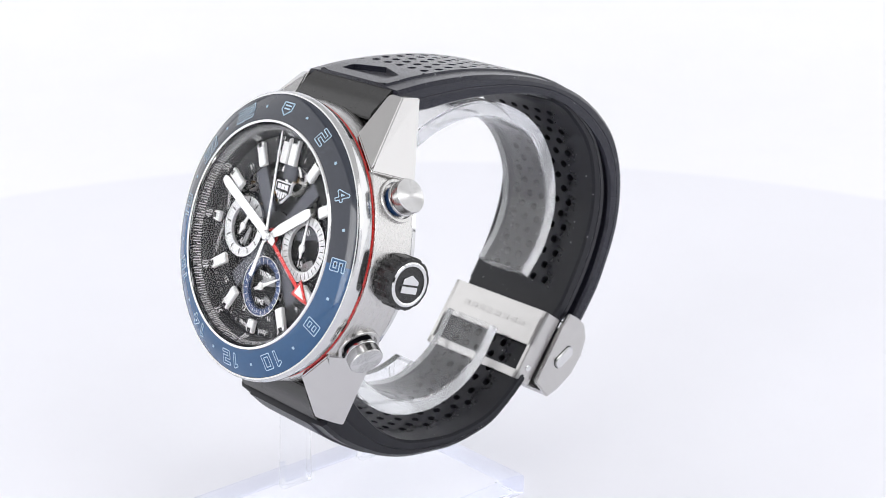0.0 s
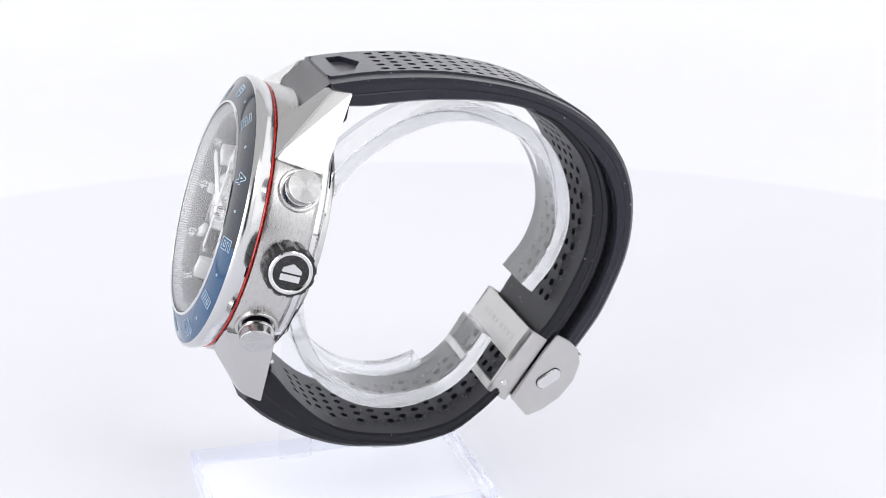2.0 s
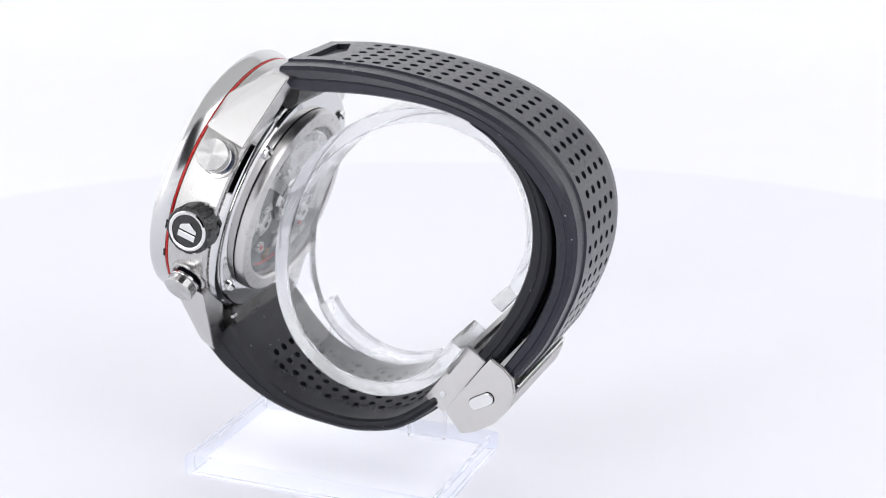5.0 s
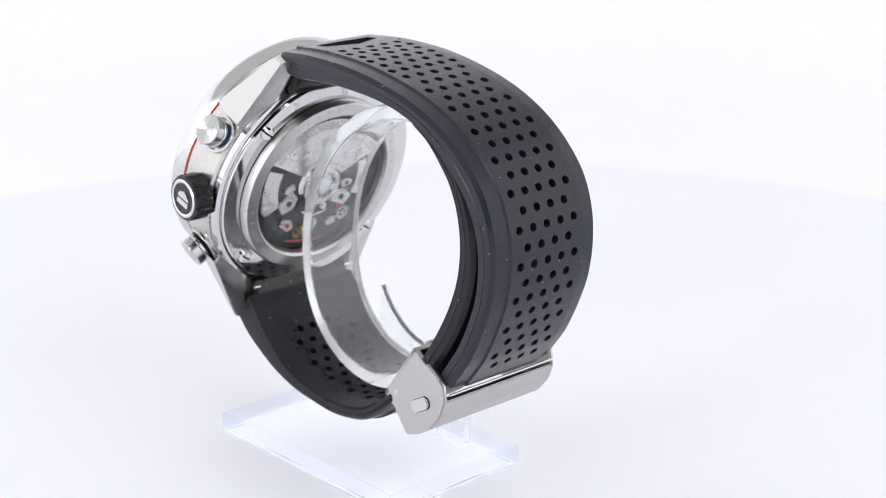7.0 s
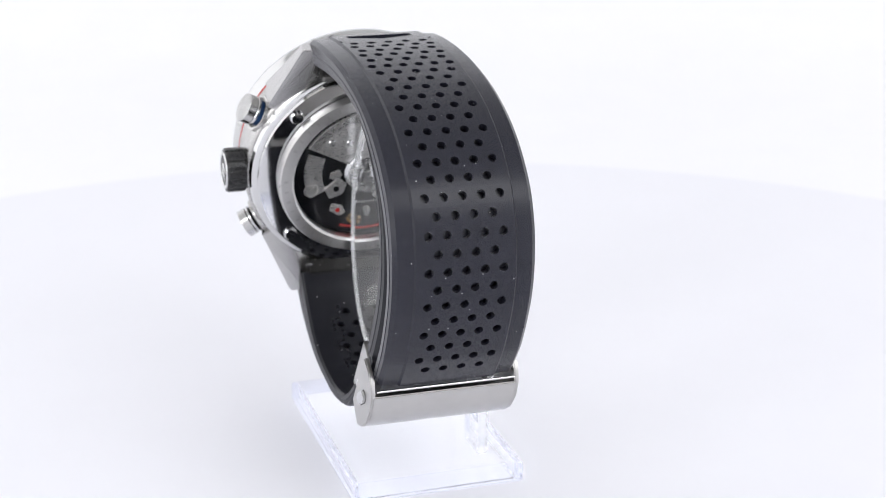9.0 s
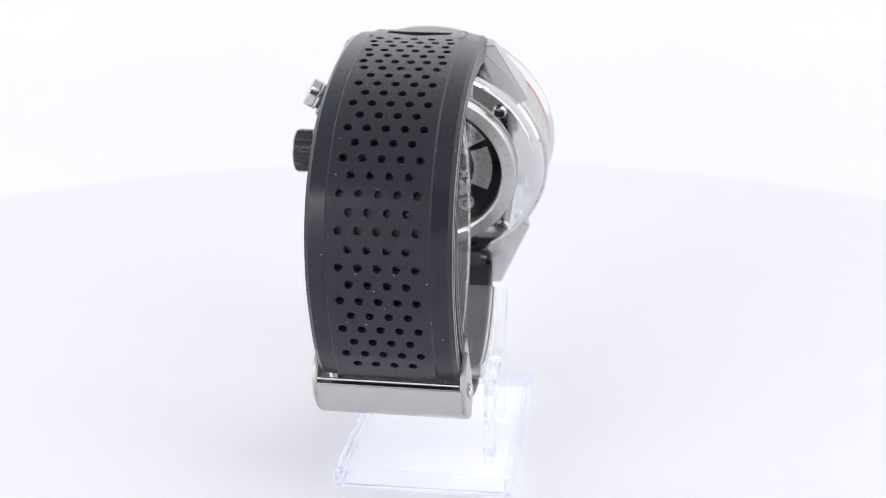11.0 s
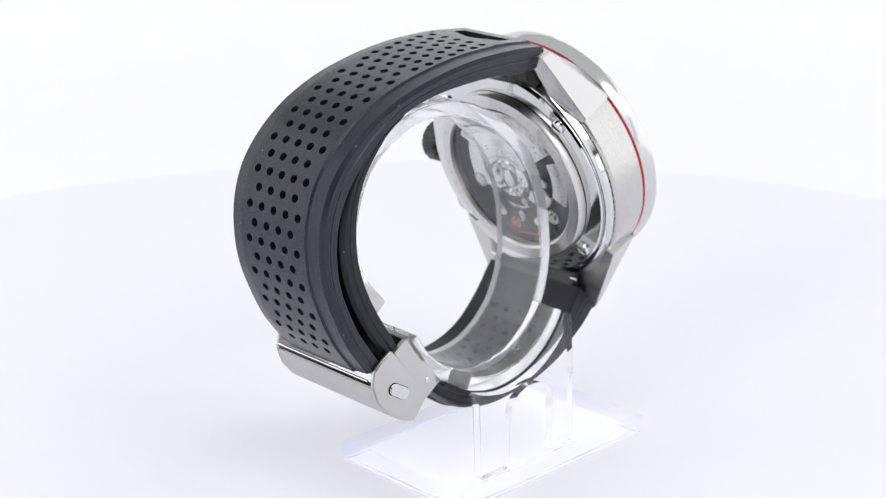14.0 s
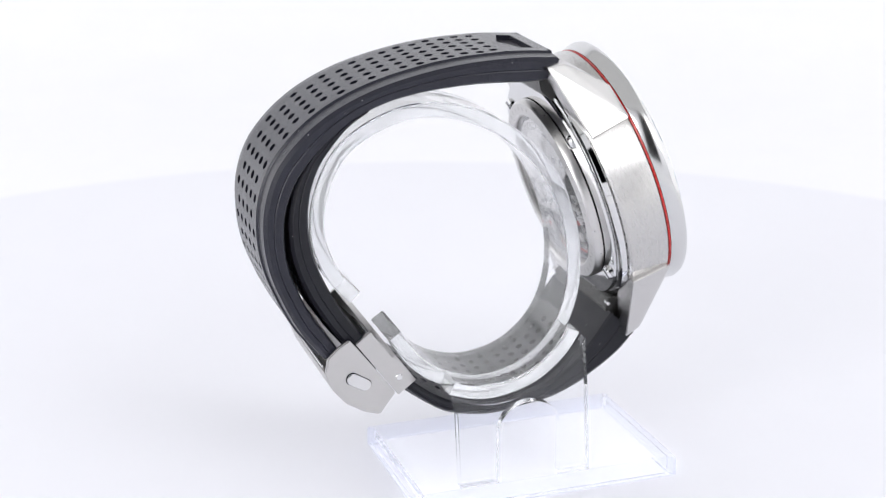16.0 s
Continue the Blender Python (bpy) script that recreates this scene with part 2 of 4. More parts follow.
Z0, Z1 = -94.0, 505.0
tent_panel("wall_west", [(-505, -480, Z0), (-505, 540, Z0), (-505, 540, Z1), (-505, -480, Z1)], TENT, "white fabric side wall of the light tent", "wall", 6)
tent_panel("wall_east", [(505, -480, Z0), (505, 540, Z0), (505, 540, Z1), (505, -480, Z1)], TENT, "white fabric side wall of the light tent", "wall", 6)
# the front has an opening, through which the camera looks in from a dark room
front = []
for x0, x1, z0, z1 in ((-510, -120, Z0, Z1), (120, 510, Z0, Z1), (-120, 120, Z0, 0)):
    front.append(prism([(x0, z0), (x1, z0), (x1, z1), (x0, z1)], Matrix(((1, 0, 0, 0), (0, 0, -1, -480), (0, 1, 0, 0), (0, 0, 0, 1))), 6))
bm = merge(*front)
bmesh.ops.recalc_face_normals(bm, faces=bm.faces[:])
tagged(finish(bm, "wall_south", TENT, None), "white fabric front of the light tent with an opening", "wall", kind="structure")
tent_panel("wall_room", [(-900, -900, -300), (900, -900, -300), (900, -900, 900), (-900, -900, 900)], DARK, "dark wall of the room behind the camera", "wall", 10)
tent_panel("ceiling", [(-510, -485, Z1 + 4), (510, -485, Z1 + 4), (510, 540, Z1 + 4), (-510, 540, Z1 + 4)], TENT, "white fabric roof of the light tent", "ceiling", 6)

# ---- the watch: millimetres, x to 3 o'clock, y to 12 o'clock, z out of the dial ----
WATCH_TURN = Matrix(((0.65464, 0.23065, -0.71990), (-0.75593, 0.20450, -0.62189), (0.00378, 0.95131, 0.30823))).to_4x4()
WATCH = Matrix.Translation((-0.02532, -0.02789, -0.03201)) @ WATCH_TURN
watch = new("wrist_watch")
tagged(watch, "steel chronograph watch with blue-black bezel and perforated black rubber strap", "watch")


def drift(z):
    """The closed strap hangs slightly to one side of the case."""
    return 0.014 * min(0.0, z + 16.0)


DIGITS = {"0": [(0, 0, 0, 2), (0, 2, 1, 2), (1, 2, 1, 0), (1, 0, 0, 0)], "1": [(0.2, 1.7, 0.6, 2), (0.6, 2, 0.6, 0)], "2": [(0, 2, 1, 2), (1, 2, 1, 1), (1, 1, 0, 1), (0, 1, 0, 0), (0, 0, 1, 0)],
          "4": [(0.75, 0, 0.75, 2), (0.75, 2, 0, 0.7), (0, 0.7, 1.05, 0.7)], "6": [(1, 2, 0, 2), (0, 2, 0, 0), (0, 0, 1, 0), (1, 0, 1, 1), (1, 1, 0, 1)],
          "8": [(0, 0, 0, 2), (0, 2, 1, 2), (1, 2, 1, 0), (1, 0, 0, 0), (0, 1, 1, 1)]}


def strokes(text, wide, tall, gap, width, depth, lift):
    """Square-cut figures drawn in straight strokes, centred."""
    bars = []
    span = len(text) * wide + (len(text) - 1) * gap
    for n, digit in enumerate(text):
        left = -span / 2 + n * (wide + gap)
        for x0, y0, x1, y1 in DIGITS[digit]:
            ax, ay, bx, by = left + x0 * wide, (y0 / 2 - 0.5) * tall, left + x1 * wide, (y1 / 2 - 0.5) * tall
            turn, long = math.degrees(math.atan2(by - ay, bx - ax)), math.hypot(bx - ax, by - ay)
            h, c = width / 2, width * 0.2
            bars.append(prism([(-h + c, -h), (long + h - c, -h), (long + h, -h + c), (long + h, h - c), (long + h - c, h), (-h + c, h), (-h, h - c), (-h, -h + c)], pose(ax, ay, lift + 0.0007 * len(bars), 0, 0, turn), depth))
    return merge(*bars)


def build_case():
    case = part("case_body", lathe([(15.0, -3.22), (21.45, -3.24), (21.75, -3.45), (21.9, -4.0), (21.9, -10.4), (21.6, -10.8), (15.0, -10.8)], 160, closed=True), BRUSHED, watch,
                "round brushed steel middle case")
    part("case_step", lathe([(15, -10.7), (21.2, -10.85), (21.35, -11.1), (21.1, -11.9), (20.7, -12.2), (20.3, -12.3), (15, -12.3)], 160, closed=True), POLISHED, watch,
         "polished lower edge of the case")
    part("back_rim", lathe([(15, -12.2), (20.0, -12.35), (20.15, -12.6), (19.95, -12.9), (16.7, -12.95), (15, -12.95)], 160, closed=True), POLISHED, watch, "wide polished rim of the case back")
    part("case_back", lathe([(13.8, -12.9), (16.7, -13.1), (16.6, -14.2), (16.3, -14.6), (14.3, -14.75), (13.9, -14.4), (13.8, -13.4)], 160, closed=True), BACK_STEEL, watch,
         "brushed steel case back ring with worn engraving")
    ring = []
    for k in range(44):
        if k % 11 in (9, 10):
            continue
        ring.append(moved(prism([(-0.22, -0.42), (0.22, -0.42), (0.22, 0.42), (-0.22, 0.42)], Matrix(), 0.03), dial_pose(k * 360 / 44, 15.3, -14.70)))
    part("back_engraving", merge(*ring), ENGRAVED, watch, "illegible engraved marks round the case back")
    for x, y in ((13.6, 12.4), (13.7, -12.4), (-13.6, 12.4), (-13.7, -12.4)):
        head = part("screw", moved(lathe([(0, -0.75), (1.0, -0.75), (1.25, -0.5), (1.25, 0.3)], 24), pose(x, y, -12.75)), POLISHED, watch)
        part("slot", moved(prism([(-1.0, -0.16), (1.0, -0.16), (1.0, 0.16), (-1.0, 0.16)], Matrix(), 0.1), pose(x, y, -13.56, 0, 0, 35)), DIAL_BLACK, head)
    part("bezel", lathe([(21.62, -0.30), (21.72, 0.03), (21.95, 0.04), (22.2, -0.25), (22.32, -0.8), (22.2, -1.5), (21.9, -2.4), (21.7, -2.8), (20.5, -2.85), (20.5, -0.8)], 192, closed=True), BEZEL_STEEL, watch,
         "polished steel bezel rim")
    part("red_ring", lathe([(21.2, -2.88), (21.66, -2.90), (21.76, -3.03), (21.66, -3.18), (21.2, -3.2)], 192, closed=True), RED, watch, "thin red lacquer ring under the bezel")
    # flat black plates by the crown: notch and the crown's dark reflection, painted on
    for clock in (98, 114):
        part("bezel_dark_mark", moved(prism([(-0.8, -0.15), (0.8, -0.15), (0.8, 0.15), (-0.8, 0.15)], Matrix(), 0.06), dial_pose(clock, 21.76, -2.66, -90)), DIAL_BLACK, watch)
    part("inner_rim", lathe([(17.1, 1.2), (17.15, 1.72), (17.5, 1.78), (17.65, 1.5), (17.6, 0.8)], 160, closed=True), POLISHED, watch, "thin polished rim round the crystal")
    shape = [(17.62, 1.50), (17.9, 1.52), (21.45, 0.20), (21.66, 0.02), (21.6, -0.6), (17.62, -0.6)]
    top = part("bezel_insert", lathe(shape, 96, -90, 90, closed=True), BLACK_CERAMIC, watch, "black ceramic upper half of the 24-hour bezel")
    low = part("bezel_insert", lathe(shape, 96, 90, 270, closed=True), BLUE_CERAMIC, watch, "blue ceramic lower half of the 24-hour bezel")
    for k in range(12):
        clock = k * 30
        owner = low if 90 <= clock < 270 else top
        if k == 0:
            rim = [(-1.15, 0.95), (1.15, 0.95), (1.15, -0.3), (0, -1.2), (-1.15, -0.3)]
            bars = []
            for i in range(5):
                (x0, y0), (x1, y1) = rim[i], rim[(i + 1) % 5]
                d = math.degrees(math.atan2(y1 - y0, x1 - x0))
                l = math.hypot(x1 - x0, y1 - y0)
                bars.append(prism([(-0.1, -0.1), (l + 0.1, -0.1), (l + 0.1, 0.1), (-0.1, 0.1)], pose(x0, y0, 0, 0, 0, d), 0.1))
            for y in (0.35, -0.2):
                bars.append(prism([(-0.7, y), (0.7, y), (0.7, y + 0.22), (-0.7, y + 0.22)], Matrix(), 0.1))
            mark = merge(*bars)
        else:
            mark = strokes(str(2 * k), 1.35, 1.95, 0.95, 0.60, 0.04, 0.03)
        numeral = part("numeral", moved(mark, dial_pose(clock, 19.6, 0.86, -20.4)), PALE_BLUE, owner)
        if k:
            part("numeral_core", moved(strokes(str(2 * k), 1.35, 1.95, 0.95, 0.32, 0.03, 0.056), dial_pose(clock, 19.6, 0.86, -20.4)), BLUE_CERAMIC if owner is low else BLACK_CERAMIC, numeral)
        owner = low if 90 <= clock + 15 < 270 else top
        part("dot", moved(prism([(-0.2, -0.2), (0.2, -0.2), (0.2, 0.2), (-0.2, 0.2)], Matrix(), 0.08), dial_pose(clock + 15, 19.7, 0.84, -20.4)), PALE_BLUE, owner)


def build_lugs():
    for sx in (1, -1):
        for sy in (1, -1):
            pts = [(17.3, 14.0, -3.15), (12.4, 18.7, -3.25), (10.3, 25.3, -9.3), (12.6, 25.2, -10.0), (13.1, 25.7, -13.0), (18.6, 13.6, -10.9),
                   (9.9, 18.0, -11.0), (10.0, 25.6, -13.4), (12.5, 12.2, -4.2), (14.0, 11.5, -10.8), (9.9, 17.5, -6.0)]
            bm = hull([(sx * x, sy * y, z) for x, y, z in pts], 0.16)
            part("lug", bm, BRUSHED_Y, watch, "faceted brushed steel lug", 7)
    for sy in (1, -1):
        outline = [(26.1, -10.3), (24.7, -9.1), (22.0, -7.2), (20.9, -7.1), (20.6, -8.0), (20.0, -10.0), (19.0, -12.8), (21.0, -14.2), (24.6, -13.8), (26.1, -12.6)]
        part("end_link", side_prism([(sy * y, z) for y, z in outline], -9.85, 9.85, 0.18), GLOSS_RUBBER, watch, "smooth black strap end between the lugs")
        if sy < 0:
            for x in (-10.0, 10.0):
                part("spring_bar", moved(lathe([(0, -0.6), (0.3, -0.6), (0.3, 0.6), (0, 0.6)], 12), pose(x, sy * 19.6, -13.6, 0, 90, 0)), POLISHED, watch)


def build_crown():
    crown_mid = pose(-0.5, -0.6, -8.3, 0, 90, 0)
    n = 12
    prof = [(2.2, 21.6), (2.2, 22.2), (3.75, 22.3), (4.0, 22.6), (4.0, 25.4), (3.75, 25.75), (3.3, 25.8)]
    bm = bmesh.new()
    rings = []
    seg = 144
    for k in range(seg):
        a = 2 * math.pi * k / seg
        dip = 0.34 * max(0.0, math.cos(n * a)) ** 0.5 if math.cos(n * a) > 0.35 else 0.0
        rings.append([bm.verts.new(((r - dip * (1 if r > 3.4 else 0) * (1 if z < 25.6 else 0.2)) * math.cos(a), (r - dip * (1 if r > 3.4 else 0) * (1 if z < 25.6 else 0.2)) * math.sin(a), z)) for r, z in prof])
    for k in range(seg):
        a, b = rings[k], rings[(k + 1) % seg]
        for j in range(len(prof) - 1):
            bm.faces.new((a[j], a[j + 1], b[j + 1], b[j]))
    crown = part("crown", moved(bm, crown_mid), BLACK_PLASTIC, watch, "knurled black crown")
    part("crown_stem", moved(lathe([(0, 20.5), (2.6, 20.5), (2.6, 21.7), (2.2, 22.2), (0, 22.2)], 40), crown_mid), POLISHED, crown)
    part("crown_ring", moved(lathe([(2.75, 25.6), (2.75, 25.9), (2.9, 26.0), (3.15, 26.0), (3.35, 25.85), (3.35, 25.5)], 64), crown_mid), POLISHED, crown, "polished ring on the crown")
    part("crown_disc", moved(lathe([(0, 25.75), (2.8, 25.75)], 64), crown_mid), BLACK_PLASTIC, crown, "flat black crown face")
    # emblem: a bar and a blunt arrow, lying across the crown
    lay = pose(-0.5, -0.6, -8.3, 0, 90, 0) @ pose(0, 0, 25.76, 0, 0, 0)
    part("emblem", moved(prism([(-1.5, -1.3), (1.6, -1.35), (1.6, -0.35), (-1.5, -0.3)], Matrix(), 0.22, 0.06), lay), POLISHED, crown, "raised steel emblem bar")
    part("emblem", moved(prism([(-1.5, 0.0), (1.65, -0.05), (1.6, 0.55), (0.1, 1.45), (-1.35, 0.75)], Matrix(), 0.22, 0.06), lay), POLISHED, crown, "raised steel emblem arrow")


def build_pusher(clock, z, gasket):
    """A round pusher that points straight away from the middle of the dial."""
    m = pose(0, 0, 0, 0, 0, 90 - clock) @ pose(0, 0, z, 0, 90, 0)
    axis = m.to_3x3() @ Vector((0, 0, 1))
    cap_steel = turned("turned_cap_steel", (0.56, 0.555, 0.55), 0.18, (m @ Vector((0, 0, 0))) * 0.001, axis, 0.00011)
    base = part("pusher", moved(lathe([(3.35, 18.0), (3.35, 22.2), (3.3, 22.3), (3.12, 22.36), (2.86, 22.36), (2.8, 22.3), (2.8, 21.6)], 64), m), BRUSHED, watch, "steel chronograph pusher", 20)
    part("gasket", moved(lathe([(2.79, 21.7), (2.3, 21.75), (2.3, 23.0), (2.25, 23.0)], 48), m), gasket, base, "dark ring in the pusher gap", 20)
    part("collar", moved(lathe([(2.2, 22.9), (2.55, 22.92), (2.62, 23.0), (2.62, 23.35), (2.55, 23.43), (2.45, 23.45)], 56), m), POLISHED, base, "narrow polished collar", 20)
    part("pusher_cap", moved(lathe([(2.3, 23.5), (2.5, 23.52), (2.62, 23.62), (2.62, 24.95), (2.56, 25.06), (2.44, 25.1), (2.4, 25.102), (0, 25.11)], 64), m), cap_steel, base, "turned steel pusher cap", 15)


def gear(r, hole, teeth, z, thick):
    """A spoked toothed wheel in outline, round the origin."""
    bm = bmesh.new()
    n = teeth * 4
    out = []
    for k in range(n):
        rr = r + (0.12 if (k // 2) % 2 else -0.12)
        a = 2 * math.pi * k / n
        out.append((bm.verts.new((rr * math.cos(a), rr * math.sin(a), z + thick)), bm.verts.new((hole * math.cos(a), hole * math.sin(a), z + thick)), bm.verts.new((rr * math.cos(a), rr * math.sin(a), z))))
    for k in range(n):
        a, b = out[k], out[(k + 1) % n]
        bm.faces.new((a[0], a[1], b[1], b[0]))
        bm.faces.new((a[0], b[0], b[2], a[2]))
    for s in range(3):
        a = 120 * s + 20
        w = hole * 0.16
        bm2 = prism([(-w, 0), (w, 0), (w, hole + 0.1), (-w, hole + 0.1)], pose(0, 0, z, 0, 0, a), thick * 0.8)
        me = bpy.data.meshes.new("spoke")
        bm2.to_mesh(me)
        bm.from_mesh(me)
        bm2.free()
    return bm


def annulus(r0, r1, z, thick, seg=72):
    return lathe([(r0, z), (r0, z + thick), (r1, z + thick), (r1, z)], seg, closed=True)


def ticks(count, r0, r1, width, z0, z1, skip=lambda k: False):
    bm = bmesh.new()
    for k in range(count):
        if skip(k):
            continue
        a = 2 * math.pi * k / count
        s, c = math.sin(a), math.cos(a)
        w = width(k) / 2
        bm.faces.new([bm.verts.new((r * s + e * c, r * c - e * s, z)) for r, e, z in ((r0, -w, z0), (r0, w, z0), (r1(k) if callable(r1) else r1, w, z1), (r1(k) if callable(r1) else r1, -w, z1))])
    return bm


def build_dial():
    D = -2.2
    part("crystal", lathe([(0, 2.75), (4, 2.70), (8, 2.52), (12, 2.22), (15.5, 1.9), (17.05, 1.66), (17.05, 0.7), (15.5, 0.85), (12, 1.1), (8, 1.35), (4, 1.5), (0, 1.55)], 128), GLASS, watch,
         "domed sapphire crystal").visible_shadow = False
    plate = part("base_plate", lathe([(0, -4.2), (15.9, -4.2), (15.9, -4.6), (0, -4.6)], 96), DIAL_BLACK, watch, "black skeleton movement plate")
    flange = part("flange", lathe([(17.1, 1.15), (16.9, 0.9), (15.45, -1.75), (15.45, -2.5), (17.1, -2.5)], 160), DIAL_BLACK, watch, "sloped black minute flange")
    part("minute_scale", ticks(240, 16.15, lambda k: 16.72 if k % 4 else 16.85, lambda k: 0.2 if k % 4 == 0 else 0.12, -0.40, 0.72), INK, flange, "white minute graduation")
    for k in range(12):
        mark = lettering("%d" % (5 * k if k else 60), 1.5, 0.02)
        part("minute_numeral", moved(mark, dial_pose(30 * k, 15.83, -0.98, 55) @ pose(0, 0, 0, 0, 0, 180 if k in (5, 6, 7) else 0)), INK, flange)
    dial = part("dial", annulus(11.6, 15.5, D - 0.3, 0.3, 128), DIAL_BLACK, watch, "black openworked dial ring")
    # bridges that cross the open dial
    bridges = [(-38, 3.6, 12.0, 2.2), (38, 3.4, 12.0, 1.9), (75, 5.2, 12.0, 1.4), (140, 3.2, 12.0, 2.0), (222, 3.2, 12.0, 2.2), (285, 5.2, 12.2, 1.3), (0, 8.9, 12, 2.8)]
    for a, r0, r1, w in bridges:
        part("bridge", prism([(-w / 2, r0), (w / 2, r0), (w / 2 + 0.3, r1), (-w / 2 - 0.3, r1)], pose(0, 0, D - 0.75, 0, 0, -a), 0.5, 0.06), DIAL_GREY, watch, "dark bevelled movement bridge")
    part("centre_bridge", annulus(1.0, 3.9, D - 0.8, 0.5, 64), DIAL_BLACK, watch)
    rings = ((0.5, 9.2, 2.6, 22), (-4.3, 6.2, 1.7, 16), (4.4, 5.6, 2.0, 18), (8.8, 7.6, 1.3, 12), (-6.2, -7.6, 1.6, 14), (6.3, -8.0, 1.9, 18), (0.8, -12.2, 1.2, 12), (-9.8, 6.6, 1.3, 12))
    for x, y, r, n in rings:
        wheel = MOVEMENT if n != 16 else BRASS
        part("gear", moved(gear(r, r * 0.72, n * 2, -3.9, 0.35), pose(x, y, 0)), wheel, watch, "small toothed steel wheel behind the dial")
        part("arbor", moved(lathe([(0, -3.2), (r * 0.2, -3.25), (r * 0.22, -3.9)], 16), pose(x, y, 0)), BRASS, watch)
    part("balance_bridge", moved(lathe([(2.3, -2.9), (2.3, -2.6), (2.75, -2.6), (2.75, -2.9)], 48, -70, 70, closed=True), pose(0.3, 9.0, 0)), MOVEMENT, watch, "curved steel bridge")
    # lower plate pieces that show pale through the openings
    for x, y, w, h, a in ((7.9, -2.6, 3.0, 1.2, 30), (8.6, 2.4, 1.4, 2.0, 0), (-0.2, -7.0, 3.4, 1.6, 10), (-8.0, -1.6, 1.2, 3.0, -20), (0.4, -10.0, 2.2, 0.8, -15), (-5.0, 9.2, 1.8, 0.7, 60), (5.6, 8.8, 1.6, 0.6, -50)):
        part("plate", prism([(-w / 2, -h / 2), (w / 2, -h / 2), (w / 2 - 0.3, h / 2), (-w / 2 + 0.2, h / 2)], pose(x, y, -3.6, 0, 0, a), 0.3, 0.05), GREY_PLATE, watch, "grey steel plate seen through the dial")
    # applied markers
    for k in range(12):
        if k == 0:
            for dx in (-1.02, 1.02):
                m = part("hour_marker", prism([(dx - 0.85, 11.2), (dx + 0.85, 11.2), (dx + 0.8, 15.2), (dx - 0.8, 15.2)], pose(0, 0, D), 0.75, 0.12), LUME, dial, "raised white double marker at twelve")
                part("marker_tip", prism([(dx - 0.55, 14.5), (dx + 0.55, 14.5), (dx + 0.5, 15.25), (dx - 0.5, 15.25)], pose(0, 0, D + 0.5), 0.28, 0.03), DIAL_BLACK, m)
            continue
        r0, r1 = (13.6, 15.2) if k in (3, 9) else (13.2, 15.2) if k == 6 else (11.4, 15.1)
        m = part("hour_marker", prism([(-0.82, r0), (0.82, r0), (0.74, r1), (-0.74, r1)], pose(0, 0, D, 0, 0, -30 * k), 0.75, 0.12), LUME, dial, "raised white hour marker")
        part("marker_tip", prism([(-0.42, r1 - 0.75), (0.42, r1 - 0.75), (0.4, r1 + 0.02), (-0.4, r1 + 0.02)], pose(0, 0, D + 0.5, 0, 0, -30 * k), 0.28, 0.03), DIAL_BLACK, m)
    part("dial_dots", ticks(60, 14.75, 15.2, lambda k: 0.16, D + 0.02, D + 0.02, lambda k: k % 5 == 0), INK, dial, "white minute dashes on the dial")
    for a, text in ((15, "1"), (135, "9"), (165, "11"), (195, "13"), (225, "15"), (315, "21"), (345, "23")):
        part("hour_numeral", moved(lettering(text, 1.15, 0.02), dial_pose(a, 12.9 if a not in (165, 195) else 12.6, D + 0.03, 0, 180 if 90 < a < 270 else 0)), INK, dial)
    part("swiss", moved(lettering("SWISS", 0.85, 0.02), dial_pose(190, 14.6, D + 0.03, 0, 180)), INK, dial)
    part("made", moved(lettering("MADE", 0.85, 0.02), dial_pose(170, 14.6, D + 0.03, 0, 180)), INK, dial)
    part("chronograph", moved(lettering("CHRONO", 0.9, 0.02), pose(-13.1, 3.4, D + 0.03, 0, 0, 98)), INK, dial)
    part("automatic", moved(lettering("AUTOMATIC", 0.9, 0.02), pose(-13.2, -2.9, D + 0.03, 0, 0, 83)), INK, dial)
    # emblem shield: outline and plain bars
    shield = [(-1.95, 8.55), (1.95, 8.55), (1.85, 6.9), (0, 5.1), (-1.85, 6.9)]
    inner = [(x * 0.88, 7.0 + (y - 7.0) * 0.88) for x, y in shield]
    badge = part("emblem_shield", prism(shield, pose(0, 0, D - 0.1), 0.45, 0.05), INK, dial, "small white shield emblem")
    part("shield_field", prism(inner, pose(0, 0, D + 0.34), 0.04), DIAL_BLACK, badge)
    part("shield_bar", merge(*[prism([(x, 7.35), (x + 0.75, 7.35), (x + 0.75, 8.15), (x, 8.15)], pose(0, 0, D + 0.38), 0.04) for x in (-1.3, -0.38, 0.54)]), INK, badge, "plain bars on the shield")
    part("shield_bar", merge(*[prism([(x, lo), (x + 0.42, lo - s), (x + 0.42, 6.95), (x, 6.95)], pose(0, 0, D + 0.38), 0.04) for x, lo, s in ((-1.4, 6.7, 0.35), (-0.82, 6.2, 0.3), (-0.24, 5.85, 0.0), (0.36, 6.0, -0.3), (0.94, 6.45, -0.3))]), INK, badge, "plain bars on the shield")

    # sub-dials
    def sub(x, y, r0, r1, ringmat, tickmat, count, words, angle, label):
        ring = part("subdial", moved(annulus(r0, r1, D - 0.5, 0.55, 64), pose(x, y, 0)), ringmat, watch, label)
        part("subdial_scale", moved(ticks(count, r0 + 0.25, r1 - 0.2, lambda k: 0.13 if count > 20 else 0.24, D + 0.075, D + 0.075), pose(x, y, 0)), tickmat, ring)
        part("subdial_rim", moved(annulus(r1, r1 + 0.12, D - 0.5, 0.7, 64), pose(x, y, 0)), POLISHED, ring)
        for text, dy, size in words:
            part("subdial_word", moved(lettering(text, size, 0.03), pose(x, y + dy, D + 0.02)), INK, ring)
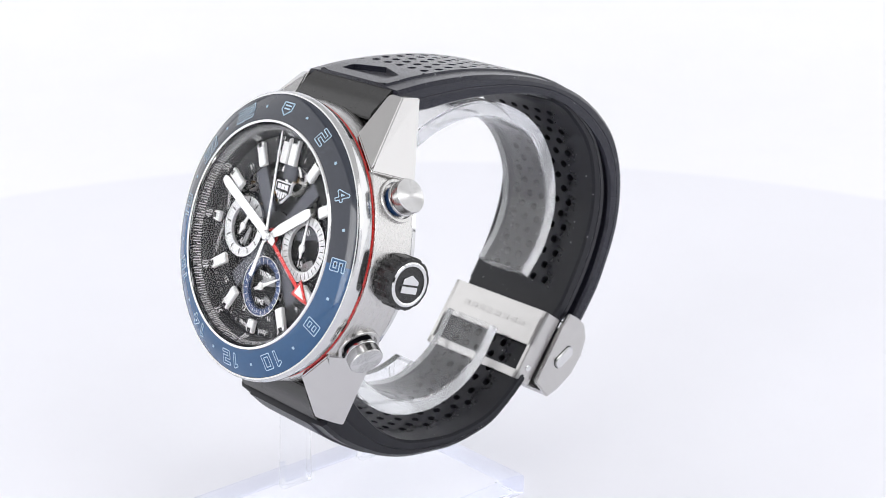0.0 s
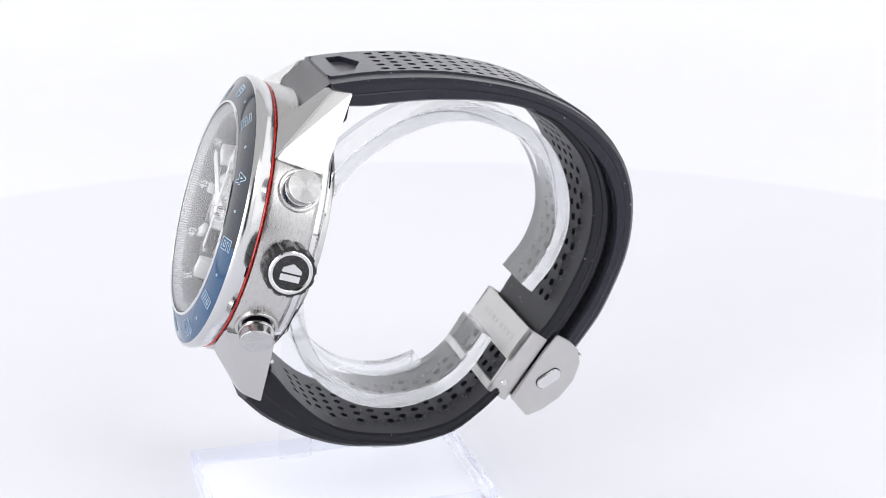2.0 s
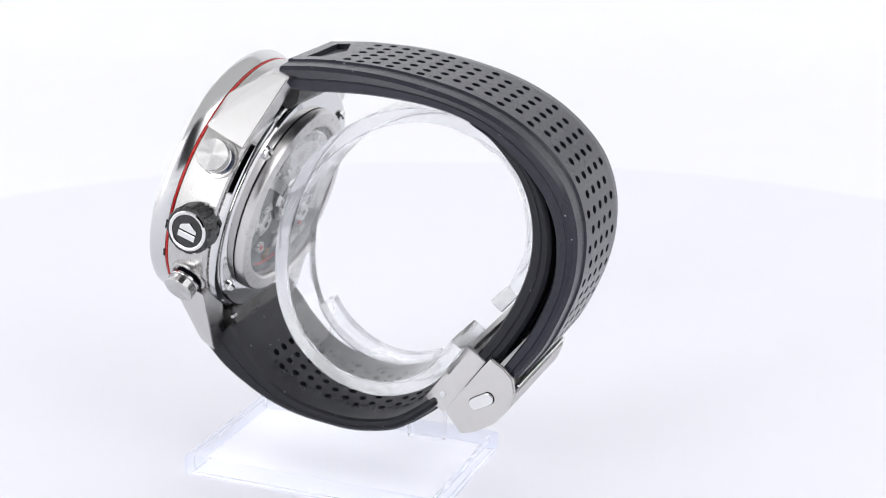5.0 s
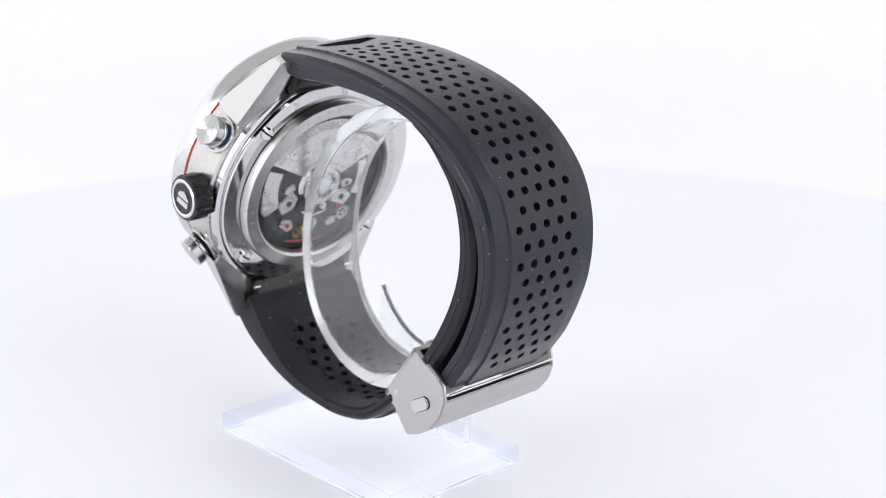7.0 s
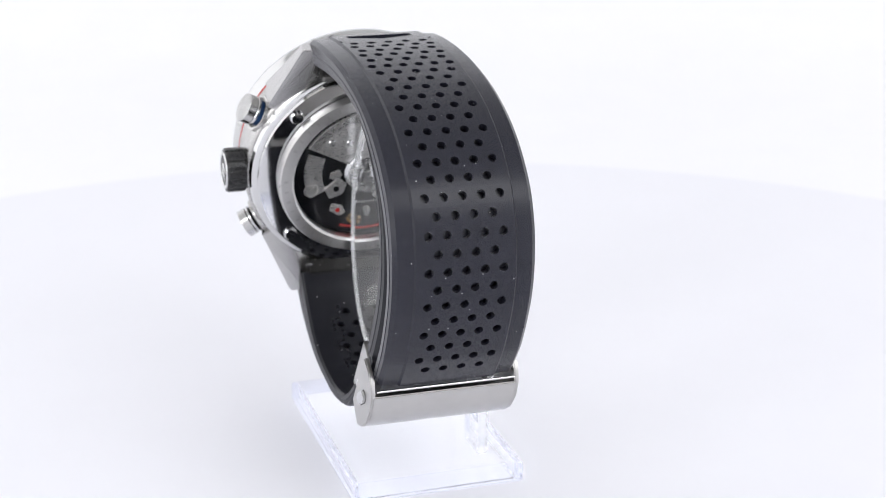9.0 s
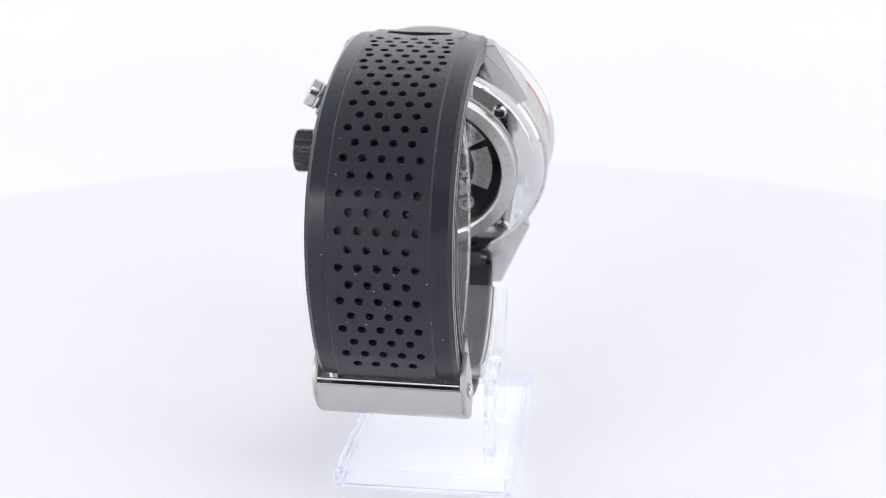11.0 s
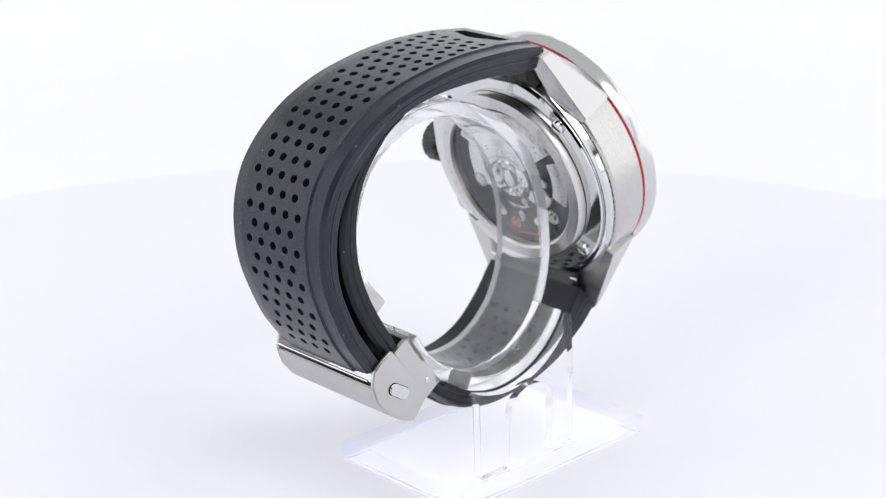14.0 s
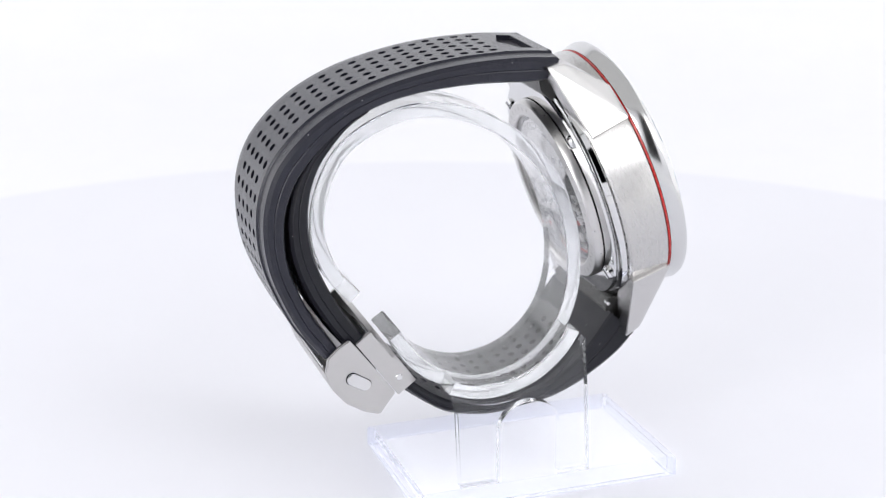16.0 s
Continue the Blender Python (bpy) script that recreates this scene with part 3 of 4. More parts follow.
        ptr = prism([(-0.2, -1.5), (0.2, -1.5), (0.32, 0), (0.12, r1 - 0.4), (-0.12, r1 - 0.4), (-0.32, 0)], pose(x, y, D + 0.25, 0, 0, -angle), 0.12)
        hand = part("subdial_pointer", ptr, LUME, ring, "white sub-dial pointer")
        part("pointer_hub", moved(lathe([(0, D + 0.55), (0.5, D + 0.55), (0.62, D + 0.45), (0.62, D + 0.2)], 24), pose(x, y, 0)), LUME, hand)

    sub(-7.6, -0.1, 3.35, 4.7, SUB_WHITE, DIAL_BLACK, 12, (("12", 2.3, 1.2), ("6", -2.3, 1.35)), 25, "silver ring of the hour counter")
    sub(7.6, -0.1, 3.55, 4.9, SUB_WHITE, DIAL_BLACK, 30, (("30", 2.5, 1.35), ("15", -2.4, 1.35)), 0, "silver ring of the minute counter")
    sub(0.0, -7.9, 3.5, 4.5, SUB_BLUE, INK, 24, (("TWIN", 1.9, 1.15), ("TIME", -2.3, 1.15)), 62, "blue ring of the small seconds counter")

    # centre pointers
    def pointer(name, outline, z, angle, mat, label):
        return part(name, prism(outline, pose(0, 0, z, 0, 0, -angle), 0.16, 0.03), mat, watch, label)

    hour = pointer("hour_hand", [(-0.5, 0), (0.5, 0), (0.85, 2.6), (0.85, 9.0), (0.55, 9.9), (-0.55, 9.9), (-0.85, 9.0), (-0.85, 2.6)], -1.55, 56, POINTER, "faceted steel hour pointer")
    part("lume_strip", prism([(-0.38, 3.2), (0.38, 3.2), (0.38, 8.3), (-0.38, 8.3)], pose(0, 0, -1.38, 0, 0, -56), 0.04), LUME, hour)
    minute = pointer("minute_hand", [(-0.5, -2.0), (0.5, -2.0), (0.8, 2.6), (0.8, 14.2), (0.45, 15.3), (-0.45, 15.3), (-0.8, 14.2), (-0.8, 2.6)], -1.15, 294, POINTER, "faceted steel minute pointer")
    part("lume_strip", prism([(-0.36, 3.2), (0.36, 3.2), (0.36, 13.6), (-0.36, 13.6)], pose(0, 0, -0.98, 0, 0, -294), 0.04), LUME, minute)
    pointer("twin_time_hand", [(-0.32, -1.2), (0.32, -1.2), (0.32, 11.2), (-0.32, 11.2)], -1.35, 122, RED, "red second-time-zone pointer")
    tri = part("pointer_tip", prism([(-1.5, 10.7), (1.5, 10.7), (0, 14.7)], pose(0, 0, -1.35, 0, 0, -122), 0.16, 0.03), RED, watch, "red arrow tip")
    part("lume_strip", prism([(-0.85, 11.15), (0.85, 11.15), (0, 13.5)], pose(0, 0, -1.18, 0, 0, -122), 0.04), LUME, tri)
    second = pointer("seconds_hand", [(-0.26, -1.0), (0.26, -1.0), (0.13, 16.4), (-0.13, 16.4)], -0.75, 354, POINTER, "long thin chronograph seconds pointer")
    part("counterweight", prism([(-0.22, 0), (0.22, 0), (0.42, 6.9), (-0.42, 6.9)], pose(0, 0, -0.78, 0, 0, -193), 0.14, 0.02), POINTER, second, "white tapered counterweight")
    part("hub_cap", lathe([(0, -0.35), (0.6, -0.35), (0.85, -0.55), (0.85, -2.2)], 32), POLISHED, watch)
    part("hub_collar", lathe([(0.85, -1.8), (1.25, -1.8), (1.25, -2.1), (0.85, -2.1)], 32, closed=True), RED, watch)


def build_movement():
    part("back_plate", lathe([(0, -12.0), (13.95, -12.0), (13.95, -11.7), (0, -11.7)], 96), DIAL_BLACK, watch, "dark movement plate behind the back window")
    part("back_window", lathe([(0, -14.15), (13.85, -14.15), (13.85, -13.75), (0, -13.75)], 96, closed=True), BACK_GLASS, watch, "flat glass window in the case back").visible_shadow = False
    part("red_track", lathe([(12.5, -12.04), (12.85, -12.04), (12.85, -12.1), (12.5, -12.1)], 40, 160, 196, closed=True), RED, watch, "red print at the movement edge")
    rotor = part("rotor", lathe([(4.2, -13.3), (4.2, -12.9), (12.9, -12.9), (12.9, -13.4)], 64, -58, 62, closed=True), MOVEMENT, watch, "brushed half-round winding rotor")
    part("rotor_hub", lathe([(0, -13.6), (1.5, -13.6), (1.9, -13.4), (1.9, -12.9), (2.5, -12.9), (2.9, -13.4), (3.7, -13.4), (4.3, -12.9)], 48), POLISHED, rotor)
    part("rotor_rim", lathe([(11.0, -13.42), (12.6, -13.46), (12.6, -13.3), (11.0, -13.3)], 64, -56, 60, closed=True), BRUSHED, rotor, "brushed heavy rim of the rotor")
    part("rotor_badge", moved(prism([(-1.3, 1.2), (1.3, 1.2), (1.2, -0.3), (0, -1.4), (-1.2, -0.3)], Matrix(), 0.05), pose(0.3, 8.6, -13.36)), ENGRAVED, rotor, "plain shield mark on the rotor")
    for a, r in ((-30, 7.6), (0, 5.9), (30, 7.6), (-46, 9.8), (46, 9.8)):
        part("rotor_screw", moved(lathe([(0, -13.55), (0.55, -13.55), (0.7, -13.4), (0.7, -13.2)], 20), dial_pose(a, r, 0)), POLISHED, rotor)
    part("rotor_slot", lathe([(4.9, -13.36), (4.9, -13.3), (5.3, -13.3), (5.3, -13.36)], 40, -50, 54, closed=True), ENGRAVED, rotor, "shallow groove in the rotor")
    for k in range(9):
        part("hub_tooth", moved(lathe([(0, -13.62), (0.42, -13.6), (0.5, -13.3)], 12), dial_pose(40 * k, 3.0, 0)), MOVEMENT, rotor)
    part("jewel_plate", lathe([(8.3, -12.3), (8.3, -12.05), (11.6, -12.05), (11.6, -12.3)], 40, 70, 118, closed=True), MOVEMENT, watch, "curved pale movement plate")
    part("jewel_plate", lathe([(8.6, -12.3), (8.6, -12.05), (11.9, -12.05), (11.9, -12.3)], 40, 246, 292, closed=True), MOVEMENT, watch, "curved pale movement plate")
    part("spring_arc", lathe([(6.2, -12.6), (6.2, -12.4), (6.6, -12.4), (6.6, -12.6)], 40, 160, 205, closed=True), POLISHED, watch, "curved steel spring")
    for a, r, w, h in ((122, 6.6, 3.6, 4.2), (148, 9.6, 3.4, 2.2), (182, 8.6, 1.5, 2.6), (206, 9.8, 2.6, 2.0), (236, 6.6, 3.4, 4.4), (262, 6.2, 2.0, 2.6), (96, 5.8, 2.2, 2.4), (200, 5.4, 1.6, 1.6)):
        part("bridge", prism([(-w / 2, -h / 2 + 0.5), (w * 0.1, -h / 2), (w / 2, -h * 0.1), (w / 2 - 0.5, h / 2), (-w / 2 + 0.5, h / 2 - 0.2)], dial_pose(a, r, -12.7, 0), 0.5, 0.14), MOVEMENT, watch, "pale steel movement bridge")
    for a, r, s, n in ((170, 10.6, 1.2, 14), (222, 10.4, 1.4, 16), (110, 10.8, 1.3, 14)):
        part("gear", moved(gear(s, s * 0.6, n * 2, -12.5, 0.25), dial_pose(a, r, 0)), BRASS if s == 1.2 else MOVEMENT, watch, "small toothed wheel")
    for a, r, s in ((122, 6.6, 0.55), (236, 6.6, 0.6), (172, 9.0, 0.5), (222, 7.6, 0.45), (262, 6.2, 0.4), (148, 9.6, 0.45)):
        part("jewel", moved(lathe([(0, -12.85), (s, -12.8), (s, -12.5)], 20), dial_pose(a, r, 0)), RED if s == 0.45 else DIAL_BLACK, watch)


# ---- strap ----
BAND = 7.9


def strap_section(t):
    return [(BAND, 0.0), (8.2, 0.36), (10.75, 0.55), (11.4, min(1.15, 0.36 * t)), (11.5, 0.52 * t), (11.4, 0.55 * t), (11.55, 0.60 * t), (11.5, t - 0.35), (11.0, t - 0.05), (BAND, t)]


def build_strap(name, controls, pitch, label, outer_rows=None, inner_rows=None, pocket=None, mat=RUBBER, flip=1, phase=0, tuck=0.03, rhythm=None, wide=(), du=2.9):
    """controls: y, z of the outer face along the strap and its thickness. Rows of punched holes on either face; pocket: a house-shaped recess."""
    rough, length = spline(controls, 400)
    rows = max(2, round(length / pitch))
    pitch = length / rows
    s_all = np.linspace(0, length, 400)

    def row_at(i):
        """Where row i begins; with a rhythm, rows stand closer together near the case and wider apart further down."""
        return length * i / rows if rhythm is None or i in (0, rows) else sum(c * i ** k for k, c in enumerate(rhythm))

    tang = np.gradient(rough[:, :2], s_all, axis=0)
    tang /= np.linalg.norm(tang, axis=1)[:, None]

    def at(s, u, d):
        y, z, t = (np.interp(s, s_all, rough[:, j]) for j in range(3))
        ty, tz = (np.interp(s, s_all, tang[:, j]) for j in range(2))
        ny, nz = flip * -tz, flip * ty
        yy, zz = y - ny * d, z - nz * d
        # inside the clasp the rubber is narrower
        inside = min(1.0, max(0.0, (-5.4 - y) / 0.7)) * min(1.0, max(0.0, (y + 17.6) / 0.7)) if z < -50 else 0.0
        return (u * (1 - tuck * inside) + drift(zz), yy, zz), t

    bm = bmesh.new()
    steps = (-1.0, -0.577, 0.0, 0.577, 1.0)

    def cell(s0, s1, u0, u1, inner, outline, depth):
        """A patch with an opening whose walls go down into the rubber."""
        sc, uc, hs, hu = (s0 + s1) / 2, (u0 + u1) / 2, (s1 - s0) / 2, (u1 - u0) / 2
        n = len(outline)
        edge, lip, bottom = [], [], []
        for os_, ou in outline:
            k = 1 / max(abs(os_) / hs, abs(ou) / hu)
            for bag, s, u, deep in ((edge, sc + os_ * k, uc + ou * k, 0), (lip, sc + os_, uc + ou, 0), (bottom, sc + os_, uc + ou, depth)):
                t = at(s, 0, 0)[1]
                d = t - deep if inner else deep
                bag.append(bm.verts.new(at(s, u, d)[0]))
        for k in range(n):
            j = (k + 1) % n
            bm.faces.new((edge[k], edge[j], lip[j], lip[k]))
            bm.faces.new((lip[k], lip[j], bottom[j], bottom[k]))
        bm.faces.new(bottom)

    # corner points must lie on the outline's rays
    def ring_for(hs, hu):
        ang = sorted([math.atan2(b, a) for a in (hs, -hs) for b in (hu, -hu)] + [2 * math.pi * k / 16 - math.pi for k in range(16)])
        return [(0.73 * math.cos(a), 0.73 * math.sin(a)) for a in ang]

    def plain(s0, s1, u0, u1, inner):
        for a, b in zip(steps, steps[1:]):
            sa, sb = (s0 + s1) / 2 + a * (s1 - s0) / 2, (s0 + s1) / 2 + b * (s1 - s0) / 2
            q = []
            for s, u in ((sa, u0), (sa, u1), (sb, u1), (sb, u0)):
                t = at(s, 0, 0)[1]
                q.append(bm.verts.new(at(s, u, t if inner else 0)[0]))
            bm.faces.new(q)

    for i in range(rows):
        s0, s1 = row_at(i), row_at(i + 1)
        for inner, span in ((False, outer_rows), (True, inner_rows)):
            if pocket and not inner and i < pocket:
                continue
            if span and span[0] <= i < span[1]:
                five = (i + phase) % 2 == 0
                step = min(du, BAND / 3 - 0.01) if i in wide else du
                centres = [k * step for k in ((-2, -1, 0, 1, 2) if five else (-2.5, -1.5, -0.5, 0.5, 1.5, 2.5) if i in wide else (-1.5, -0.5, 0.5, 1.5))]
                ring = ring_for((s1 - s0) / 2, step / 2)
                for c in centres:
                    cell(s0, s1, c - step / 2, c + step / 2, inner, ring, 1.3)
                plain(s0, s1, -BAND, centres[0] - step / 2, inner)
                plain(s0, s1, centres[-1] + step / 2, BAND, inner)
            else:
                plain(s0, s1, -BAND, BAND, inner)
    if pocket:
        hs, hu = row_at(pocket) / 2, BAND
        house = [(-1.9, -5.6), (-1.9, 0), (-1.9, 5.6), (0.6, 5.6), (1.6, 2.8), (2.6, 0), (1.6, -2.8), (0.6, -5.6)]
        dense = []
        for (a, b), (c, d) in zip(house, house[1:] + house[:1]):
            for k in range(4):
                dense.append((a + (c - a) * k / 4, b + (d - b) * k / 4))
        for a in (hs, -hs):
            for b in (hu, -hu):
                dense.append(min(((x * 0.999, y * 0.999) for x, y in dense), key=lambda p: abs(math.atan2(p[1], p[0]) - math.atan2(b, a))))
        dense = sorted(set(dense), key=lambda p: math.atan2(p[1], p[0]))
        cell(0, row_at(pocket), -BAND, BAND, False, dense, 0.9)
    stations = [row_at(i) + (a + 1) / 2 * (row_at(i + 1) - row_at(i)) for i in range(rows) for a in steps[:-1]] + [length]
    for side in (1, -1):
        grid = []
        for s in stations:
            t = at(s, 0, 0)[1]
            grid.append([bm.verts.new(at(s, side * u, d)[0]) for u, d in strap_section(t)])
        for a, b in zip(grid, grid[1:]):
            for j in range(len(a) - 1):
                bm.faces.new((a[j], a[j + 1], b[j + 1], b[j]))
    for s in (0.0, length):
        t = at(s, 0, 0)[1]
        sec = strap_section(t)
        bm.faces.new([bm.verts.new(at(s, u, d)[0]) for u, d in sec] + [bm.verts.new(at(s, -u, d)[0]) for u, d in reversed(sec)])
    bmesh.ops.remove_doubles(bm, verts=bm.verts[:], dist=0.004)
    return part(name, bm, mat, watch, label, 24)


def build_straps():
    build_strap("strap_long", [(26.5, -9.9, 4.0), (28.4, -14.6, 4.7), (29.75, -18.7, 4.5), (31.2, -23.9, 4.2), (32.25, -29.0, 3.9), (32.95, -34.3, 3.5), (33.3, -39.8, 3.3), (33.05, -45.3, 3.4),
                                (32.0, -50.8, 3.9), (29.9, -56.1, 4.2), (26.65, -60.9, 4.3), (21.9, -64.5, 4.1), (16.5, -66.6, 3.9), (10.9, -67.5, 3.7), (5.2, -67.25, 3.6), (0.0, -66.5, 3.6),
                                (-3.1, -65.6, 3.6), (-7.2, -64.15, 3.4)], 2.8,
                "black rubber strap half with punched holes", outer_rows=(3, 31), pocket=3, flip=1, phase=1, tuck=0.0, rhythm=(1.095, 2.3364, 0.026211, -0.00040952), wide=(4, 6, 8), du=2.98)
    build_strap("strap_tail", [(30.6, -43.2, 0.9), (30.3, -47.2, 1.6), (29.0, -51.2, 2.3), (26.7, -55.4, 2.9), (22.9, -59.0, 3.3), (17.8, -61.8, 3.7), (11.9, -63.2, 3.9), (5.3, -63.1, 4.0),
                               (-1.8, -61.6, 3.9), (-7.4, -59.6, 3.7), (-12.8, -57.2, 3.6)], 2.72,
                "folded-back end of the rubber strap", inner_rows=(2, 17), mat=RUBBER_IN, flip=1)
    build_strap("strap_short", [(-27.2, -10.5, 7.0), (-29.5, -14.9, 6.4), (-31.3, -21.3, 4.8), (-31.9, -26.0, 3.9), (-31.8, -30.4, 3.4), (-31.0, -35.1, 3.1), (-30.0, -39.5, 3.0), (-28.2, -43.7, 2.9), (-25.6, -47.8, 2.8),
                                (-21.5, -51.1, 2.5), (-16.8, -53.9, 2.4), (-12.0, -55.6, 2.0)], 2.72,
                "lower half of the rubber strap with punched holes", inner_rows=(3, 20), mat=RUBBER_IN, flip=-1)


def build_clasp():
    off = drift(-58)
    x0, x1 = -12.3 + off, 12.3 + off
    cover = [(-4.9, -58.9), (-5.5, -61.4), (-6.6, -63.4), (-8.8, -64.5), (-12.0, -64.4), (-15.4, -63.0), (-18.2, -60.6), (-19.8, -58.3), (-17.2, -54.5), (-7.4, -57.9)]
    clasp = part("clasp_cover", side_prism([(-8.8, -64.5), (-12.0, -64.4), (-15.4, -63.0), (-18.2, -60.6), (-19.8, -58.3), (-18.9, -57.6), (-17.4, -59.7), (-14.9, -61.9), (-11.8, -63.2), (-8.8, -63.3)], x0, x1, 0.2), SATIN, watch, "satin steel folding clasp cover")
    for x, s in ((x1, 1), (x0, -1)):
        cheek = part("clasp_side", side_prism(cover, x - s * 0.6, x + s * 0.2, 0.22), SATIN, watch, "satin steel clasp side plate")
        # release button, a rounded bar standing proud of the plate
        cap = []
        for k in range(20):
            a = 2 * math.pi * k / 20
            cap.append((1.05 * math.cos(a) + (1.2 if math.cos(a) > 0 else -1.2), 1.05 * math.sin(a)))
        m = Matrix.Translation((x + s * 0.1, -12.5, -59.8)) @ Matrix(((0, 0, s), (0.74, -0.67 * s, 0), (-0.67, -0.74 * s, 0))).to_4x4()
        # thin black plate under the button paints the crescent of shade round it
        rim = [(px + (0.1 if px > 0 else -0.1), py * 1.09) for px, py in cap]
        part("button_shade", prism(rim, m, 0.13), DIAL_BLACK, cheek, "thin black plate painting the shade round the release button")
        part("release_button", prism(cap, m, 0.55, 0.15), POLISHED, cheek, "small rounded release button")
    # inner frame with an open slot
    u0, u1 = x0 + 0.6, x1 - 0.9
    a, b = Vector((0, -5.2, -54.3)), Vector((0, -17.0, -50.4))
    along = (b - a).normalized()
    normal = Vector((0, along.z, -along.y))
    if normal.z > 0:
        normal = -normal

    def bar(s0, s1, xa, xb, thick, lift=0.0):
        pts = []
        for s in (s0, s1):
            for x in (xa, xb):
                for d in (lift, lift + thick):
                    q = a + along * s + normal * d
                    pts.append((x, q.y, q.z))
        return hull(pts, 0.12)

    L = (b - a).length
    frame_part = part("clasp_frame", bar(0, 6.4, u0, u1, 0.8), SATIN, watch, "satin steel inner clasp plate")
    part("clasp_frame", bar(L - 1.4, L, u0, u1, 0.8), SATIN, watch, "narrow end bar of the clasp plate")
    for xa, xb in ((u1 - 0.9, u1), (u0, u0 + 0.9)):
        part("clasp_wall", bar(0, L, xa, xb, 3.9), SATIN, watch, "side wall of the clasp plate")
    for x in (u0 - 0.12, u1 - 0.5):
        part("frame_pin", moved(lathe([(0, 0), (0.5, 0), (0.58, 0.08), (0.58, 0.54), (0.5, 0.62), (0, 0.62)], 20), pose(x, -15.2, -53.0, 0, 90, 0)), POLISHED, frame_part, "small round pin head")
    for k in range(8):
        x = u0 + 4.2 + k * 2.0
        w = 1.35 if k != 3 else 1.0
        part("engraved_bar", merge(bar(2.7, 3.7, x, x + w, 0.05, -0.05)), ENGRAVED, frame_part)
    part("clasp_blade", merge(bar(-2.0, -1.2, u0 + 3, u1 - 3, 0.4, 4.4)), POLISHED, watch)
    part("cover_pin", moved(lathe([(0, -11.6), (0.2, -11.6), (0.2, 11.6), (0, 11.6)], 16), pose(off, -7.65, -64.46, 0, 90, 0)), POLISHED, watch, "thin steel pin between strap and clasp cover")
    part("hinge_pin", moved(lathe([(0, -11), (0.55, -11), (0.55, 11), (0, 11)], 16), pose(off, 23.2, -59.2, 0, 90, 0)), POLISHED, watch, "steel hinge pin inside the strap fold")


build_case()
build_lugs()
build_crown()
build_pusher(61.5, -7.6, BLUE_RING)
build_pusher(122.5, -7.4, DIAL_BLACK)
build_dial()
build_movement()
build_straps()
build_clasp()

# ---- the clear stand: x along the watch's 3 o'clock side, y towards the dial, z up ----

STAND = Matrix(((0.66000, 0.75126, 0), (-0.75126, 0.66000, 0), (0, 0, 1))).to_4x4()  # y points away from the dial
stand = new("watch_stand")
tagged(stand, "clear acrylic watch stand with a C-shaped cuff on a flat base", "display stand")
TO_STAND = STAND.inverted() @ WATCH


def acrylic(name, bm, label, mat=ACRYLIC):
    bmesh.ops.recalc_face_normals(bm, faces=bm.faces[:])
    ob = finish(bm, name, mat, stand, label)
    ob.visible_shadow = False
    return ob


